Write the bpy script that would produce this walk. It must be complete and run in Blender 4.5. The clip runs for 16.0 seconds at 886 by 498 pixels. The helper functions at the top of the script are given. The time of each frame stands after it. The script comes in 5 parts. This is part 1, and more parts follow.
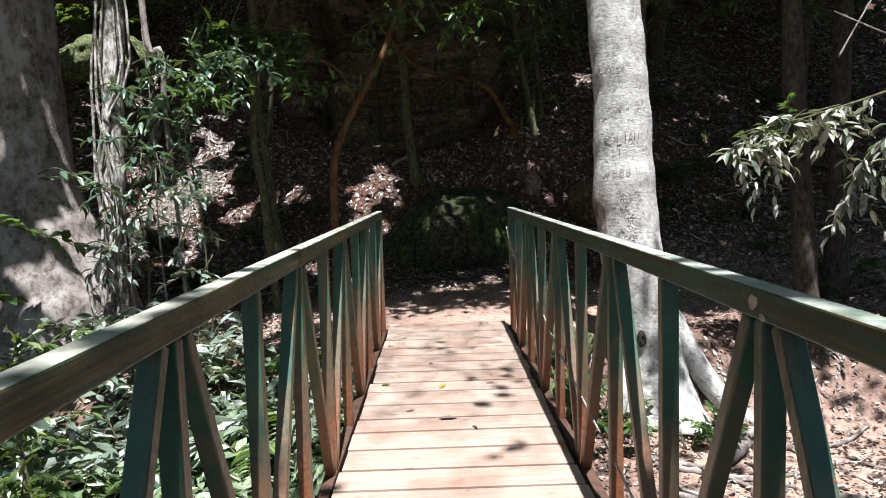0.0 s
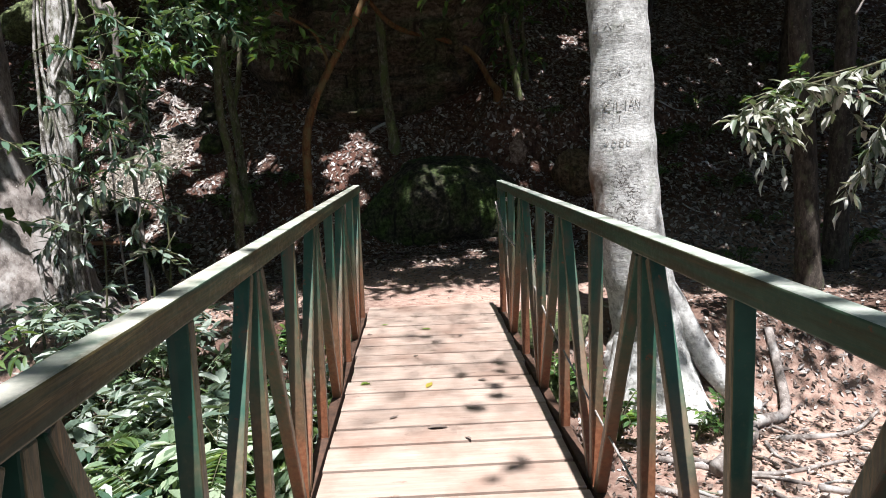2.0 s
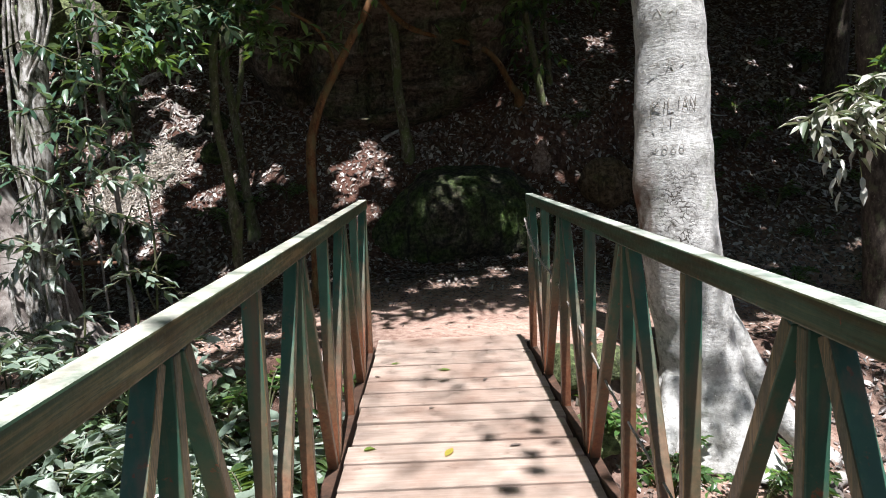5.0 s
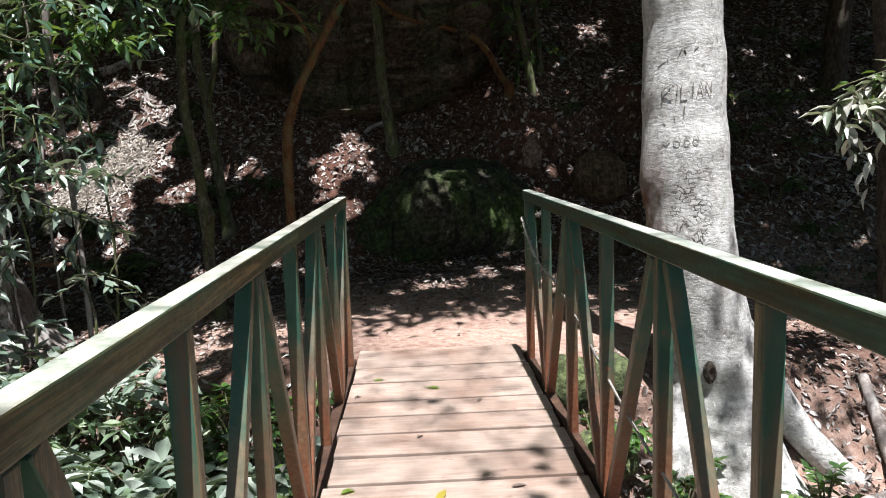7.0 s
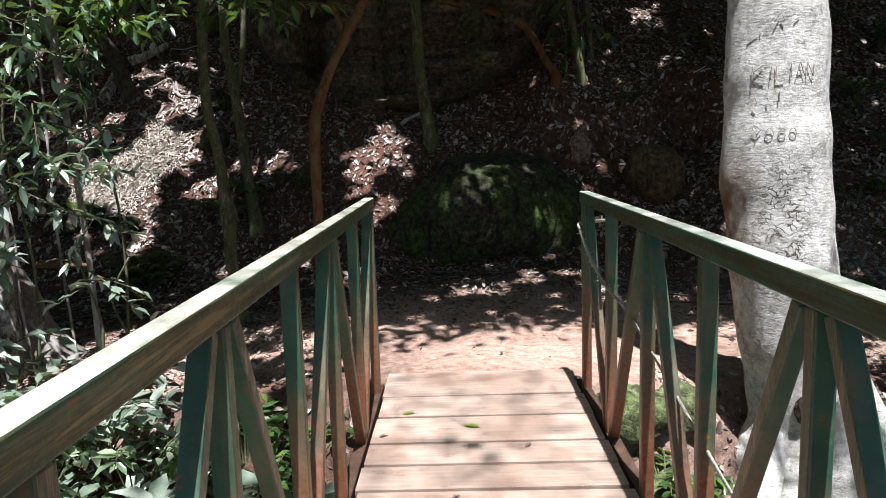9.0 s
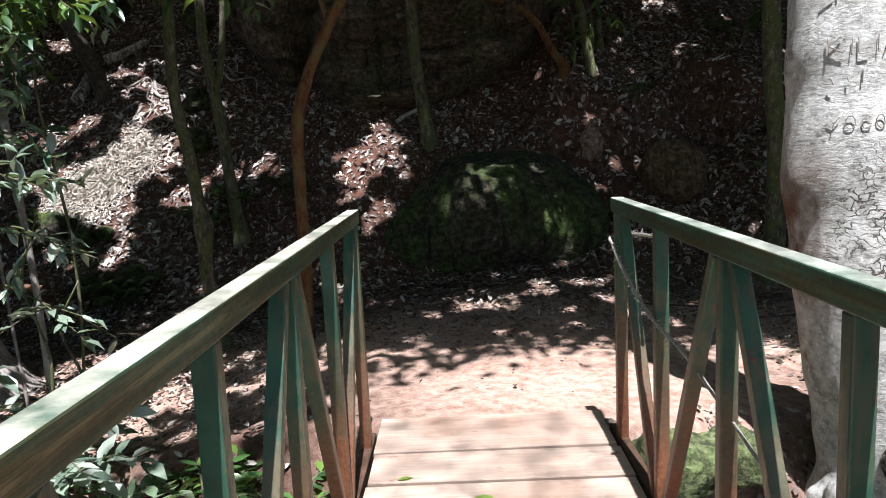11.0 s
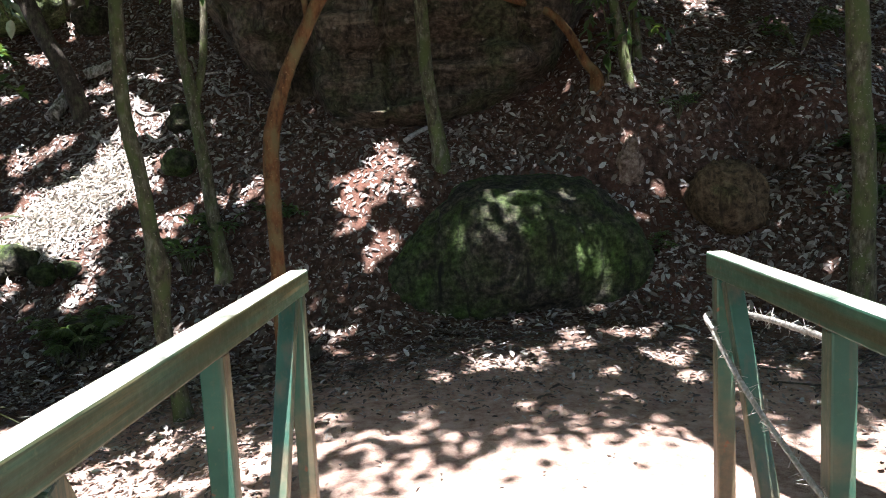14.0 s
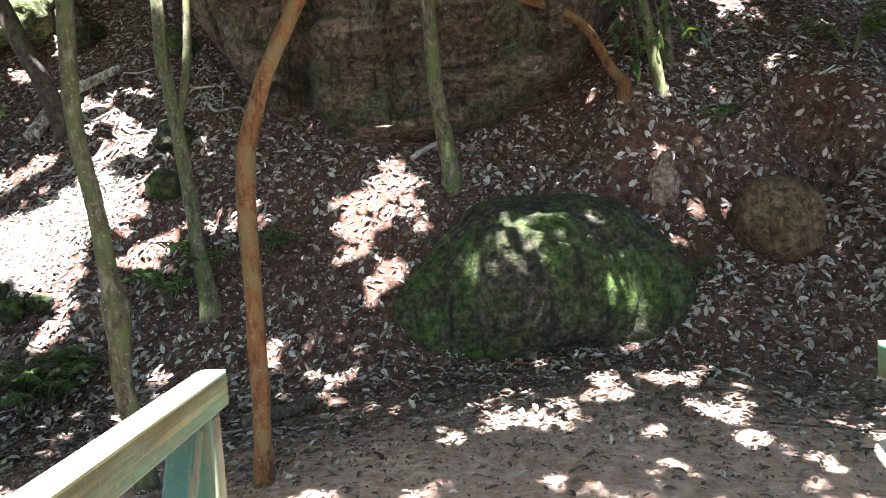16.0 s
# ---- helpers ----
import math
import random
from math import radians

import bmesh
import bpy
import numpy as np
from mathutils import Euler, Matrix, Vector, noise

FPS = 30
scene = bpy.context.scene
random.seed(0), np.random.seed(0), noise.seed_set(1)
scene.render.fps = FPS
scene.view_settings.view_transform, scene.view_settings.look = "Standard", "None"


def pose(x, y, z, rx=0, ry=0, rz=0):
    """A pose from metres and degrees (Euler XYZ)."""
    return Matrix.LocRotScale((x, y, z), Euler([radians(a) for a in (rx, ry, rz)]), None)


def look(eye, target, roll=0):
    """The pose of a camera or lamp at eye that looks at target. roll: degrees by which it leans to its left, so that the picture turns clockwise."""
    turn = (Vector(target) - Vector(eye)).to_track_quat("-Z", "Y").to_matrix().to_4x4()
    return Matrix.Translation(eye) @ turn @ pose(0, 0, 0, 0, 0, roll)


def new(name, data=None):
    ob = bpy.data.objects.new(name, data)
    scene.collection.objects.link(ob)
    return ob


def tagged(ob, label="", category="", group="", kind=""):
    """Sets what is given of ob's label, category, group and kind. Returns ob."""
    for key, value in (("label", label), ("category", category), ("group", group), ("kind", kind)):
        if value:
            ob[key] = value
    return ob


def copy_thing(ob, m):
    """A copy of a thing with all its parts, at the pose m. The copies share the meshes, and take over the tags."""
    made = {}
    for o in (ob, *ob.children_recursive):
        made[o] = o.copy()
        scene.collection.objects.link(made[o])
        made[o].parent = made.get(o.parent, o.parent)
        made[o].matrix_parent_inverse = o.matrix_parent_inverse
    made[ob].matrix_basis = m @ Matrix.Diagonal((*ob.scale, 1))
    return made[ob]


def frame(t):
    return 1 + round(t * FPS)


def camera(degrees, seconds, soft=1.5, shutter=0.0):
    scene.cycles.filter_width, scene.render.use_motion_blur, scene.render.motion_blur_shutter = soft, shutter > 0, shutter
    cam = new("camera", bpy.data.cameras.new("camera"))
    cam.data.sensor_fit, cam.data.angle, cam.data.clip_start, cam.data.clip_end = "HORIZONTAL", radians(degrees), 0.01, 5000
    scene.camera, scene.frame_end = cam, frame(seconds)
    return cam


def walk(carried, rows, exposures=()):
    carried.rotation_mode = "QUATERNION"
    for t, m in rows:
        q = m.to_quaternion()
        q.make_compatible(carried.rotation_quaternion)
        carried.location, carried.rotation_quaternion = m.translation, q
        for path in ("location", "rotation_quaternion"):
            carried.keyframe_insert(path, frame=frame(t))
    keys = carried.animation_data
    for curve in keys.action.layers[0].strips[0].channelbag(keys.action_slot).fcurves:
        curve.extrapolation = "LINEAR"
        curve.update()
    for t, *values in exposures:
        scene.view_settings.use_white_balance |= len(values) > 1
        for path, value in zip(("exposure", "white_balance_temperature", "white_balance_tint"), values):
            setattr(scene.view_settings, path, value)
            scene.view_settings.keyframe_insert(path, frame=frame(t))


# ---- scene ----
cam = camera(64.2, 16.0, 0.95)
PATH = [
    (0, (0.059, 0.537, 1.313), (0.067, 2.528, 1.132), -1.8),
    (0.5, (0.046, 0.694, 1.321), (0.045, 2.685, 1.125), -1.6),
    (1, (0.013, 0.846, 1.37), (0.027, 2.83, 1.118), -1.6),
    (1.5, (0.013, 0.934, 1.385), (0.053, 2.916, 1.117), -1.9),
    (2, (0.023, 1.075, 1.364), (0.088, 3.054, 1.084), -2.0),
    (2.5, (0.056, 1.171, 1.361), (0.079, 3.151, 1.079), -1.9),
    (3, (0.045, 1.305, 1.358), (0.046, 3.287, 1.093), -2.0),
    (3.5, (0.009, 1.48, 1.352), (0.011, 3.464, 1.1), -1.8),
    (4, (0.022, 1.576, 1.361), (0.041, 3.56, 1.109), -2.5),
    (4.2, (0.02, 1.641, 1.362), (0.05, 3.625, 1.111), -2.6),
    (6.3, (0.006, 2.232, 1.349), (0.013, 4.215, 1.092), -1.5),
    (6.5, (-0.003, 2.272, 1.357), (0.029, 4.255, 1.098), -1.6),
    (7, (-0.001, 2.404, 1.354), (0.066, 4.384, 1.082), -2.1),
    (7.5, (0.021, 2.545, 1.353), (0.113, 4.522, 1.069), -2.3),
    (8, (0.049, 2.688, 1.364), (0.039, 4.668, 1.083), -2.8),
    (8.5, (0.035, 2.858, 1.353), (0.002, 4.838, 1.071), -1.9),
    (9, (0.001, 3.054, 1.362), (-0.041, 5.033, 1.074), -1.9),
    (9.2, (0.0, 3.103, 1.353), (-0.043, 5.083, 1.069), -1.9),
    (11.3, (-0.01, 3.93, 1.367), (-0.055, 5.908, 1.075), -3.1),
    (11.5, (0.004, 4.027, 1.369), (-0.04, 6.007, 1.088), -3.2),
    (12, (0.038, 4.195, 1.362), (-0.008, 6.176, 1.091), -3.4),
    (12.5, (0.048, 4.355, 1.365), (-0.015, 6.336, 1.096), -3.3),
    (13, (0.035, 4.577, 1.372), (0.023, 6.561, 1.116), -2.8),
    (13.5, (0.02, 4.758, 1.375), (0.019, 6.741, 1.118), -2.7),
    (14, (0.042, 4.959, 1.366), (-0.06, 6.944, 1.137), -3.0),
    (14.5, (0.04, 5.172, 1.362), (-0.11, 7.152, 1.126), -2.7),
    (15, (0.01, 5.356, 1.395), (-0.06, 7.341, 1.158), -2.5),
    (15.5, (0.007, 5.524, 1.396), (-0.044, 7.511, 1.176), -2.9),
    (16, (0.037, 5.74, 1.404), (-0.104, 7.727, 1.221), -3.5),
]
EXPOSURES = [(0.0, 1.25, 6050, 15), (3.5, 1.2, 6050, 15), (7.0, 1.2, 6050, 15), (9.0, 1.3, 6050, 15), (12.5, 1.8, 5900, 15), (14.0, 2.6, 5950, 15), (16.0, 3.9, 6000, 15)]
walk(cam, [(t, look(eye, target, roll)) for t, eye, target, roll in PATH], EXPOSURES)

# ---- daylight: a high sun behind the walker's right shoulder, and the sky ----
SUN_ELEV, SUN_AZ = radians(69), radians(172)   # azimuth clockwise from +y
SUN = Vector((math.sin(SUN_AZ) * math.cos(SUN_ELEV), math.cos(SUN_AZ) * math.cos(SUN_ELEV), math.sin(SUN_ELEV)))
world = bpy.data.worlds.new("sky")
scene.world = world
world.use_nodes = True
wn = world.node_tree
sky = wn.nodes.new("ShaderNodeTexSky")
sky.sky_type, sky.sun_disc, sky.sun_elevation, sky.sun_rotation = "NISHITA", False, SUN_ELEV, SUN_AZ
wn.links.new(sky.outputs[0], wn.nodes["Background"].inputs[0])
wn.nodes["Background"].inputs[1].default_value = 0.05
sun_lamp = bpy.data.lights.new("sun", "SUN")
sun_lamp.energy, sun_lamp.angle, sun_lamp.color = 5.0, radians(0.53), (1.0, 0.97, 0.92)
sun_ob = new("sun", sun_lamp)
sun_ob.matrix_world = look(SUN * 40, (0, 0, 0))


# ---- materials ----
def shader(name, rough=0.7, spec=0.4):
    m = bpy.data.materials.new(name)
    m.use_nodes = True
    b = m.node_tree.nodes["Principled BSDF"]
    b.inputs["Roughness"].default_value = rough
    b.inputs["Specular IOR Level"].default_value = spec
    return m, m.node_tree, b


def node(nt, kind, **values):
    n = nt.nodes.new(kind)
    for key, v in values.items():
        n.inputs[key.replace("_", " ")].default_value = v
    return n


def coords(nt, scale=(1, 1, 1), world_space=True):
    """Real-world coordinates in metres, stretched by scale."""
    if world_space:
        src = nt.nodes.new("ShaderNodeNewGeometry").outputs["Position"]
    else:
        src = nt.nodes.new("ShaderNodeTexCoord").outputs["Object"]
    mp = node(nt, "ShaderNodeMapping", Scale=scale)
    nt.links.new(src, mp.inputs["Vector"])
    return mp.outputs[0]


def noise_tex(nt, vec, scale, detail=5.0, rough=0.6, distort=0.0):
    n = node(nt, "ShaderNodeTexNoise", Scale=scale, Detail=detail, Roughness=rough, Distortion=distort)
    nt.links.new(vec, n.inputs["Vector"])
    return n.outputs["Fac"]


def ramp(nt, fac, stops):
    r = nt.nodes.new("ShaderNodeValToRGB")
    while len(r.color_ramp.elements) < len(stops):
        r.color_ramp.elements.new(0.5)
    for e, (p, c) in zip(r.color_ramp.elements, stops):
        e.position, e.color = p, (*c, 1)
    nt.links.new(fac, r.inputs[0])
    return r.outputs[0]


def mix(nt, fac, a, b, mode="MIX"):
    m = nt.nodes.new("ShaderNodeMix")
    m.data_type, m.blend_type = "RGBA", mode
    for sock, v in ((0, fac), (6, a), (7, b)):
        if isinstance(v, (int, float)):
            m.inputs[sock].default_value = v
        elif isinstance(v, tuple):
            m.inputs[sock].default_value = (*v, 1)
        else:
            nt.links.new(v, m.inputs[sock])
    return m.outputs[2]


def bump(nt, b, height, strength=0.5, distance=0.02):
    n = node(nt, "ShaderNodeBump", Strength=strength, Distance=distance)
    nt.links.new(height, n.inputs["Height"])
    nt.links.new(n.outputs[0], b.inputs["Normal"])


def span(nt, fac, lo, hi):
    """0 below lo, 1 above hi."""
    r = node(nt, "ShaderNodeMapRange", From_Min=lo, From_Max=hi)
    nt.links.new(fac, r.inputs["Value"])
    return r.outputs[0]


def stretch(nt, fac):
    return span(nt, fac, 0.3, 0.7)


def leaf_material(name, stops, rough=0.45, through_light=0.3, spec=0.4):
    m, nt, b = shader(name, rough, spec)
    geo = nt.nodes.new("ShaderNodeNewGeometry")
    col = ramp(nt, geo.outputs["Random Per Island"], stops)
    grain = noise_tex(nt, coords(nt), 60, 3)
    col = mix(nt, 0.35, col, ramp(nt, grain, [(0.3, (0.3, 0.3, 0.3)), (0.7, (1, 1, 1))]), "MULTIPLY")
    nt.links.new(col, b.inputs["Base Color"])
    if through_light:
        tr = nt.nodes.new("ShaderNodeBsdfTranslucent")
        nt.links.new(mix(nt, 0.5, col, (0.35, 0.5, 0.05), "MIX"), tr.inputs[0])
        ms = nt.nodes.new("ShaderNodeMixShader")
        ms.inputs[0].default_value = through_light
        out = nt.nodes["Material Output"]
        nt.links.new(b.outputs[0], ms.inputs[1])
        nt.links.new(tr.outputs[0], ms.inputs[2])
        nt.links.new(ms.outputs[0], out.inputs[0])
    return m


def bark_material(name, stops, patch, patch_lo=0.55, patch_hi=0.68, along=0.35, scale=30, strength=0.8, ring=False):
    """Bark: streaky two-scale colour with patches of lichen, moss or stain."""
    m, nt, b = shader(name, 0.85, 0.25)
    fine = noise_tex(nt, coords(nt, (1, 1, along)), scale, 8, 0.68)
    broad = noise_tex(nt, coords(nt, (1, 1, 0.6)), scale * 0.28, 6, 0.65)
    col = ramp(nt, mix(nt, 0.35, stretch(nt, fine), stretch(nt, noise_tex(nt, coords(nt, (1, 1, 0.7)), scale * 0.4, 5, 0.6))), stops)
    col = mix(nt, span(nt, broad, patch_lo, patch_hi), col, patch)
    specks = noise_tex(nt, coords(nt), 45, 3)
    col = mix(nt, span(nt, specks, 0.62, 0.7), col, tuple(min(1, c * 1.15 + 0.02) for c in stops[-1][1]))
    nt.links.new(col, b.inputs["Base Color"])
    rough_h = mix(nt, 0.5, fine, noise_tex(nt, coords(nt, (1, 1, 3.0 if ring else 0.5)), 16 if ring else scale * 1.5, 6, 0.7))
    bump(nt, b, rough_h, strength, 0.3 / scale)
    return m


def mat_paint(name, streaks, brown=0.0):
    """Green paint on steel, dusty and worn, its tops paled for dust and sunlight, with rust and red mud low on the
    members.
    """
    m, nt, b = shader(name, 0.42, 0.22 if streaks else 0.5)
    v = coords(nt)
    n1, n2, n3 = noise_tex(nt, v, 7, 6, 0.6), noise_tex(nt, v, 60, 5, 0.65), noise_tex(nt, v, 22, 4)
    col = ramp(nt, n1, [(0.3, (0.022, 0.072, 0.046)), (0.7, (0.05, 0.13, 0.082))])
    pz = nt.nodes.new("ShaderNodeSeparateXYZ")
    nt.links.new(v, pz.inputs[0])
    add = nt.nodes.new("ShaderNodeMath")
    add.operation = "MULTIPLY_ADD"
    add.inputs[1].default_value = -0.9
    nt.links.new(n1, add.inputs[0])
    nt.links.new(pz.outputs[2], add.inputs[2])
    low = node(nt, "ShaderNodeMapRange", From_Min=0.33, From_Max=-0.25)
    nt.links.new(add.outputs[0], low.inputs["Value"])
    rust = ramp(nt, n2, [(0.3, (0.13, 0.043, 0.02)), (0.7, (0.27, 0.11, 0.052))])
    col = mix(nt, low.outputs[0], col, rust)
    chips = span(nt, n3, 0.66, 0.7)
    col = mix(nt, chips, col, rust)
    streak = noise_tex(nt, coords(nt, (14, 0.9, 14)), 2.2, 6, 0.6)
    if streaks:
        col = mix(nt, span(nt, streak, 0.42, 0.58), col, (0.045, 0.05, 0.022))
    else:
        col = mix(nt, span(nt, noise_tex(nt, coords(nt, (9, 9, 0.8)), 2.5, 5), 0.5, 0.75), col, (0.15, 0.105, 0.065))
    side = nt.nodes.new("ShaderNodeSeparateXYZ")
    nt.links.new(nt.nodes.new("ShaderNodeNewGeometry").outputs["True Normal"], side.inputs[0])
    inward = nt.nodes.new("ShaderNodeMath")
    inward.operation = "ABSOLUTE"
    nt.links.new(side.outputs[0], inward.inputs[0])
    # uneven browns on faces turned sideways, weaker towards the far end
    side_brown = ramp(nt, stretch(nt, noise_tex(nt, coords(nt, (12, 0.45, 12) if streaks else (9, 9, 0.8)), 3.2, 7, 0.65)), [(0.25, (0.014, 0.015, 0.006)), (0.42, (0.055, 0.046, 0.016)), (0.54, (0.15, 0.10, 0.04)), (0.62, (0.03, 0.027, 0.011)), (0.8, (0.28, 0.19, 0.085))])
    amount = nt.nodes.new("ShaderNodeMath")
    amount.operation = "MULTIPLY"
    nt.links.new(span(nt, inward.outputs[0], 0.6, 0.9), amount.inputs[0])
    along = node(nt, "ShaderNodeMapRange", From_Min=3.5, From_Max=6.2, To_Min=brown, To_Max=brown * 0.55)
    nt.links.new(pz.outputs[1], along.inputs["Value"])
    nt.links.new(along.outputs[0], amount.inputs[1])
    col = mix(nt, amount.outputs[0], col, side_brown)
    dust = span(nt, n2, 0.58, 0.9)
    col = mix(nt, dust, col, (0.14, 0.15, 0.09))
    # upward faces paled: settled dust, plus the sun on the tops put into the colour
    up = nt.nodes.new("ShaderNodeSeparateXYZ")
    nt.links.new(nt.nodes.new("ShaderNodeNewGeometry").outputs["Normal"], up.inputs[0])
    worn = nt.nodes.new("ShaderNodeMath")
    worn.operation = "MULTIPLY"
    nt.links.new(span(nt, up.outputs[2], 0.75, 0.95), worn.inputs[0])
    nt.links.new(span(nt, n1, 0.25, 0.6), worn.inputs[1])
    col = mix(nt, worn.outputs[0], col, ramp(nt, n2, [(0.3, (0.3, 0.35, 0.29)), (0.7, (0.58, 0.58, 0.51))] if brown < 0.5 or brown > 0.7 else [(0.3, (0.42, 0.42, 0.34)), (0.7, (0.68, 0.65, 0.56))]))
    nt.links.new(col, b.inputs["Base Color"])
    nt.links.new(ramp(nt, n2, [(0.3, (0.35,) * 3), (0.7, (0.6,) * 3)]), b.inputs["Roughness"])
    bump(nt, b, n2, 0.15, 0.004)
    return m


def mat_plank():
    m, nt, b = shader("plank_board", 0.8, 0.25)
    info = nt.nodes.new("ShaderNodeObjectInfo")
    v = coords(nt, (0.6, 7, 7))
    grain, stain = noise_tex(nt, v, 6, 8, 0.65), noise_tex(nt, coords(nt), 2.2, 6, 0.6)
    col = ramp(nt, grain, [(0.25, (0.33, 0.245, 0.19)), (0.6, (0.47, 0.37, 0.30)), (0.85, (0.58, 0.475, 0.40))])
    col = mix(nt, span(nt, stain, 0.45, 0.75), col, (0.25, 0.155, 0.11))
    col = mix(nt, span(nt, noise_tex(nt, coords(nt, (1, 2.5, 1)), 5, 6, 0.7), 0.6, 0.74), col, (0.2, 0.12, 0.085))
    col = mix(nt, 0.5, col, ramp(nt, info.outputs["Random"], [(0, (0.72, 0.7, 0.68)), (1, (1, 1, 1))]), "MULTIPLY")
    nt.links.new(col, b.inputs["Base Color"])
    bump(nt, b, grain, 0.25, 0.006)
    return m


def mat_soil():
    """Red-brown forest earth; a dusty pale sand where the 'sand' attribute is high."""
    m, nt, b = shader("earth", 0.95, 0.15)
    v = coords(nt)
    n1, n2, n3 = noise_tex(nt, v, 1.3, 7, 0.65), noise_tex(nt, v, 14, 8, 0.7), noise_tex(nt, v, 70, 4, 0.6)
    col = ramp(nt, n2, [(0.35, (0.026, 0.016, 0.012)), (0.52, (0.085, 0.047, 0.034)), (0.66, (0.17, 0.11, 0.083))])
    col = mix(nt, span(nt, n1, 0.5, 0.7), col, (0.11, 0.052, 0.036))
    at = nt.nodes.new("ShaderNodeAttribute")
    at.attribute_name = "sand"
    sand = ramp(nt, stretch(nt, n2), [(0.1, (0.30, 0.175, 0.13)), (0.75, (0.53, 0.39, 0.31))])
    col = mix(nt, at.outputs["Fac"], col, sand)
    nt.links.new(col, b.inputs["Base Color"])
    bump(nt, b, mix(nt, 0.4, n2, n3), 0.8, 0.05)
    return m


def mat_rock(name, stops, moss, moss_lo, moss_hi, layered=0.0, spots=None):
    m, nt, b = shader(name, 0.9, 0.25)
    v = coords(nt)
    n1, n2 = noise_tex(nt, v, 1.8, 8, 0.65, 0.4), noise_tex(nt, v, 16, 8, 0.7)
    strata = noise_tex(nt, coords(nt, (0.35, 0.35, 2.0)), 2.2, 8, 0.62, 0.9)
    base = ramp(nt, stretch(nt, mix(nt, layered, n2, strata)), stops)
    col = mix(nt, span(nt, n1, moss_lo, moss_hi), base, ramp(nt, stretch(nt, n2), [(0.2, tuple(c * 0.3 for c in moss)), (0.6, moss), (0.95, tuple(c * 1.8 for c in moss))]))
    drip = noise_tex(nt, coords(nt, (5, 5, 0.7)), 1.6, 6, 0.65)
    col = mix(nt, span(nt, drip, 0.54, 0.66), col, tuple(c * 1.1 for c in stops[0][1]))
    if spots:
        pale = noise_tex(nt, coords(nt, (4, 4, 0.6)), 1.3, 6, 0.7)
        col = mix(nt, span(nt, pale, 0.6, 0.72), col, tuple(c * 0.75 for c in spots))
        col = mix(nt, span(nt, noise_tex(nt, v, 9, 3), 0.66, 0.72), col, spots)
    nt.links.new(col, b.inputs["Base Color"])
    bump(nt, b, mix(nt, 0.5, n2, strata), 1.0, 0.1)
    return m


LITTER = leaf_material("dry_leaf", [(0.0, (0.035, 0.024, 0.018)), (0.35, (0.10, 0.068, 0.05)), (0.6, (0.21, 0.165, 0.135)), (0.82, (0.36, 0.32, 0.28)), (1.0, (0.56, 0.53, 0.48))], 0.45, 0.0, 0.5)
FOLIAGE = leaf_material("green_leaf", [(0.0, (0.025, 0.06, 0.02)), (0.5, (0.05, 0.11, 0.035)), (0.85, (0.08, 0.17, 0.04)), (1.0, (0.16, 0.26, 0.05))], 0.32, 0.25, 0.5)
FOLIAGE_BLUE = leaf_material("waxy_leaf", [(0.0, (0.035, 0.08, 0.05)), (0.5, (0.085, 0.155, 0.1)), (1.0, (0.25, 0.34, 0.24))], 0.22, 0.15, 0.9)
# glossy leaves with the whitish sheen of the sun put into their colour
FOLIAGE_SHEEN = leaf_material("sheen_paled_leaf", [(0.0, (0.09, 0.14, 0.1)), (0.5, (0.24, 0.3, 0.23)), (1.0, (0.5, 0.55, 0.48))], 0.2, 0.12, 1.0)
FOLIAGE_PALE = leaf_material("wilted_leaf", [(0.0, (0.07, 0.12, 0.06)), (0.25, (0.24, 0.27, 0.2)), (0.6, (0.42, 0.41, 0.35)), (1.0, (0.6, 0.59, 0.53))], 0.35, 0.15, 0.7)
# light green leaves, paled in colour to look sunlit
FOLIAGE_SUNNED = leaf_material("sun_paled_leaf", [(0.0, (0.11, 0.18, 0.10)), (0.5, (0.23, 0.32, 0.19)), (0.85, (0.38, 0.46, 0.31)), (1.0, (0.55, 0.6, 0.46))], 0.25, 0.3, 0.8)
FERN = leaf_material("fern_leaf", [(0.0, (0.04, 0.08, 0.03)), (0.6, (0.085, 0.145, 0.05)), (0.9, (0.15, 0.22, 0.07)), (1.0, (0.24, 0.32, 0.09))], 0.35, 0.3, 0.6)
BARK_PALE = bark_material("pale_bark", [(0.2, (0.22, 0.215, 0.195)), (0.45, (0.42, 0.415, 0.385)), (0.8, (0.6, 0.595, 0.56))], (0.33, 0.34, 0.29), 0.56, 0.7, 1.0, 24, 1.0, True)
BARK_GREY = bark_material("grey_bark", [(0.25, (0.09, 0.075, 0.065)), (0.55, (0.23, 0.20, 0.175)), (0.85, (0.34, 0.31, 0.28))], (0.36, 0.34, 0.31), 0.52, 0.62, 0.7, 15, 0.8)
BARK_PALE2 = bark_material("ashen_bark", [(0.32, (0.07, 0.06, 0.045)), (0.5, (0.28, 0.26, 0.225)), (0.68, (0.58, 0.56, 0.52))], (0.14, 0.15, 0.09), 0.52, 0.66, 0.5, 22, 0.9)
BARK_DARK = bark_material("dark_bark", [(0.25, (0.024, 0.019, 0.015)), (0.55, (0.062, 0.05, 0.038)), (0.85, (0.12, 0.10, 0.08))], (0.10, 0.11, 0.06), 0.55, 0.7)
BARK_MOSS = bark_material("mossy_bark", [(0.2, (0.03, 0.026, 0.016)), (0.5, (0.085, 0.075, 0.044)), (0.85, (0.22, 0.21, 0.15))], (0.085, 0.105, 0.036), 0.46, 0.6)
BARK_ORANGE = bark_material("orange_bark", [(0.2, (0.045, 0.02, 0.009)), (0.5, (0.125, 0.056, 0.02)), (0.85, (0.19, 0.105, 0.043))], (0.13, 0.10, 0.042), 0.48, 0.62, 0.4, 26, 0.7)


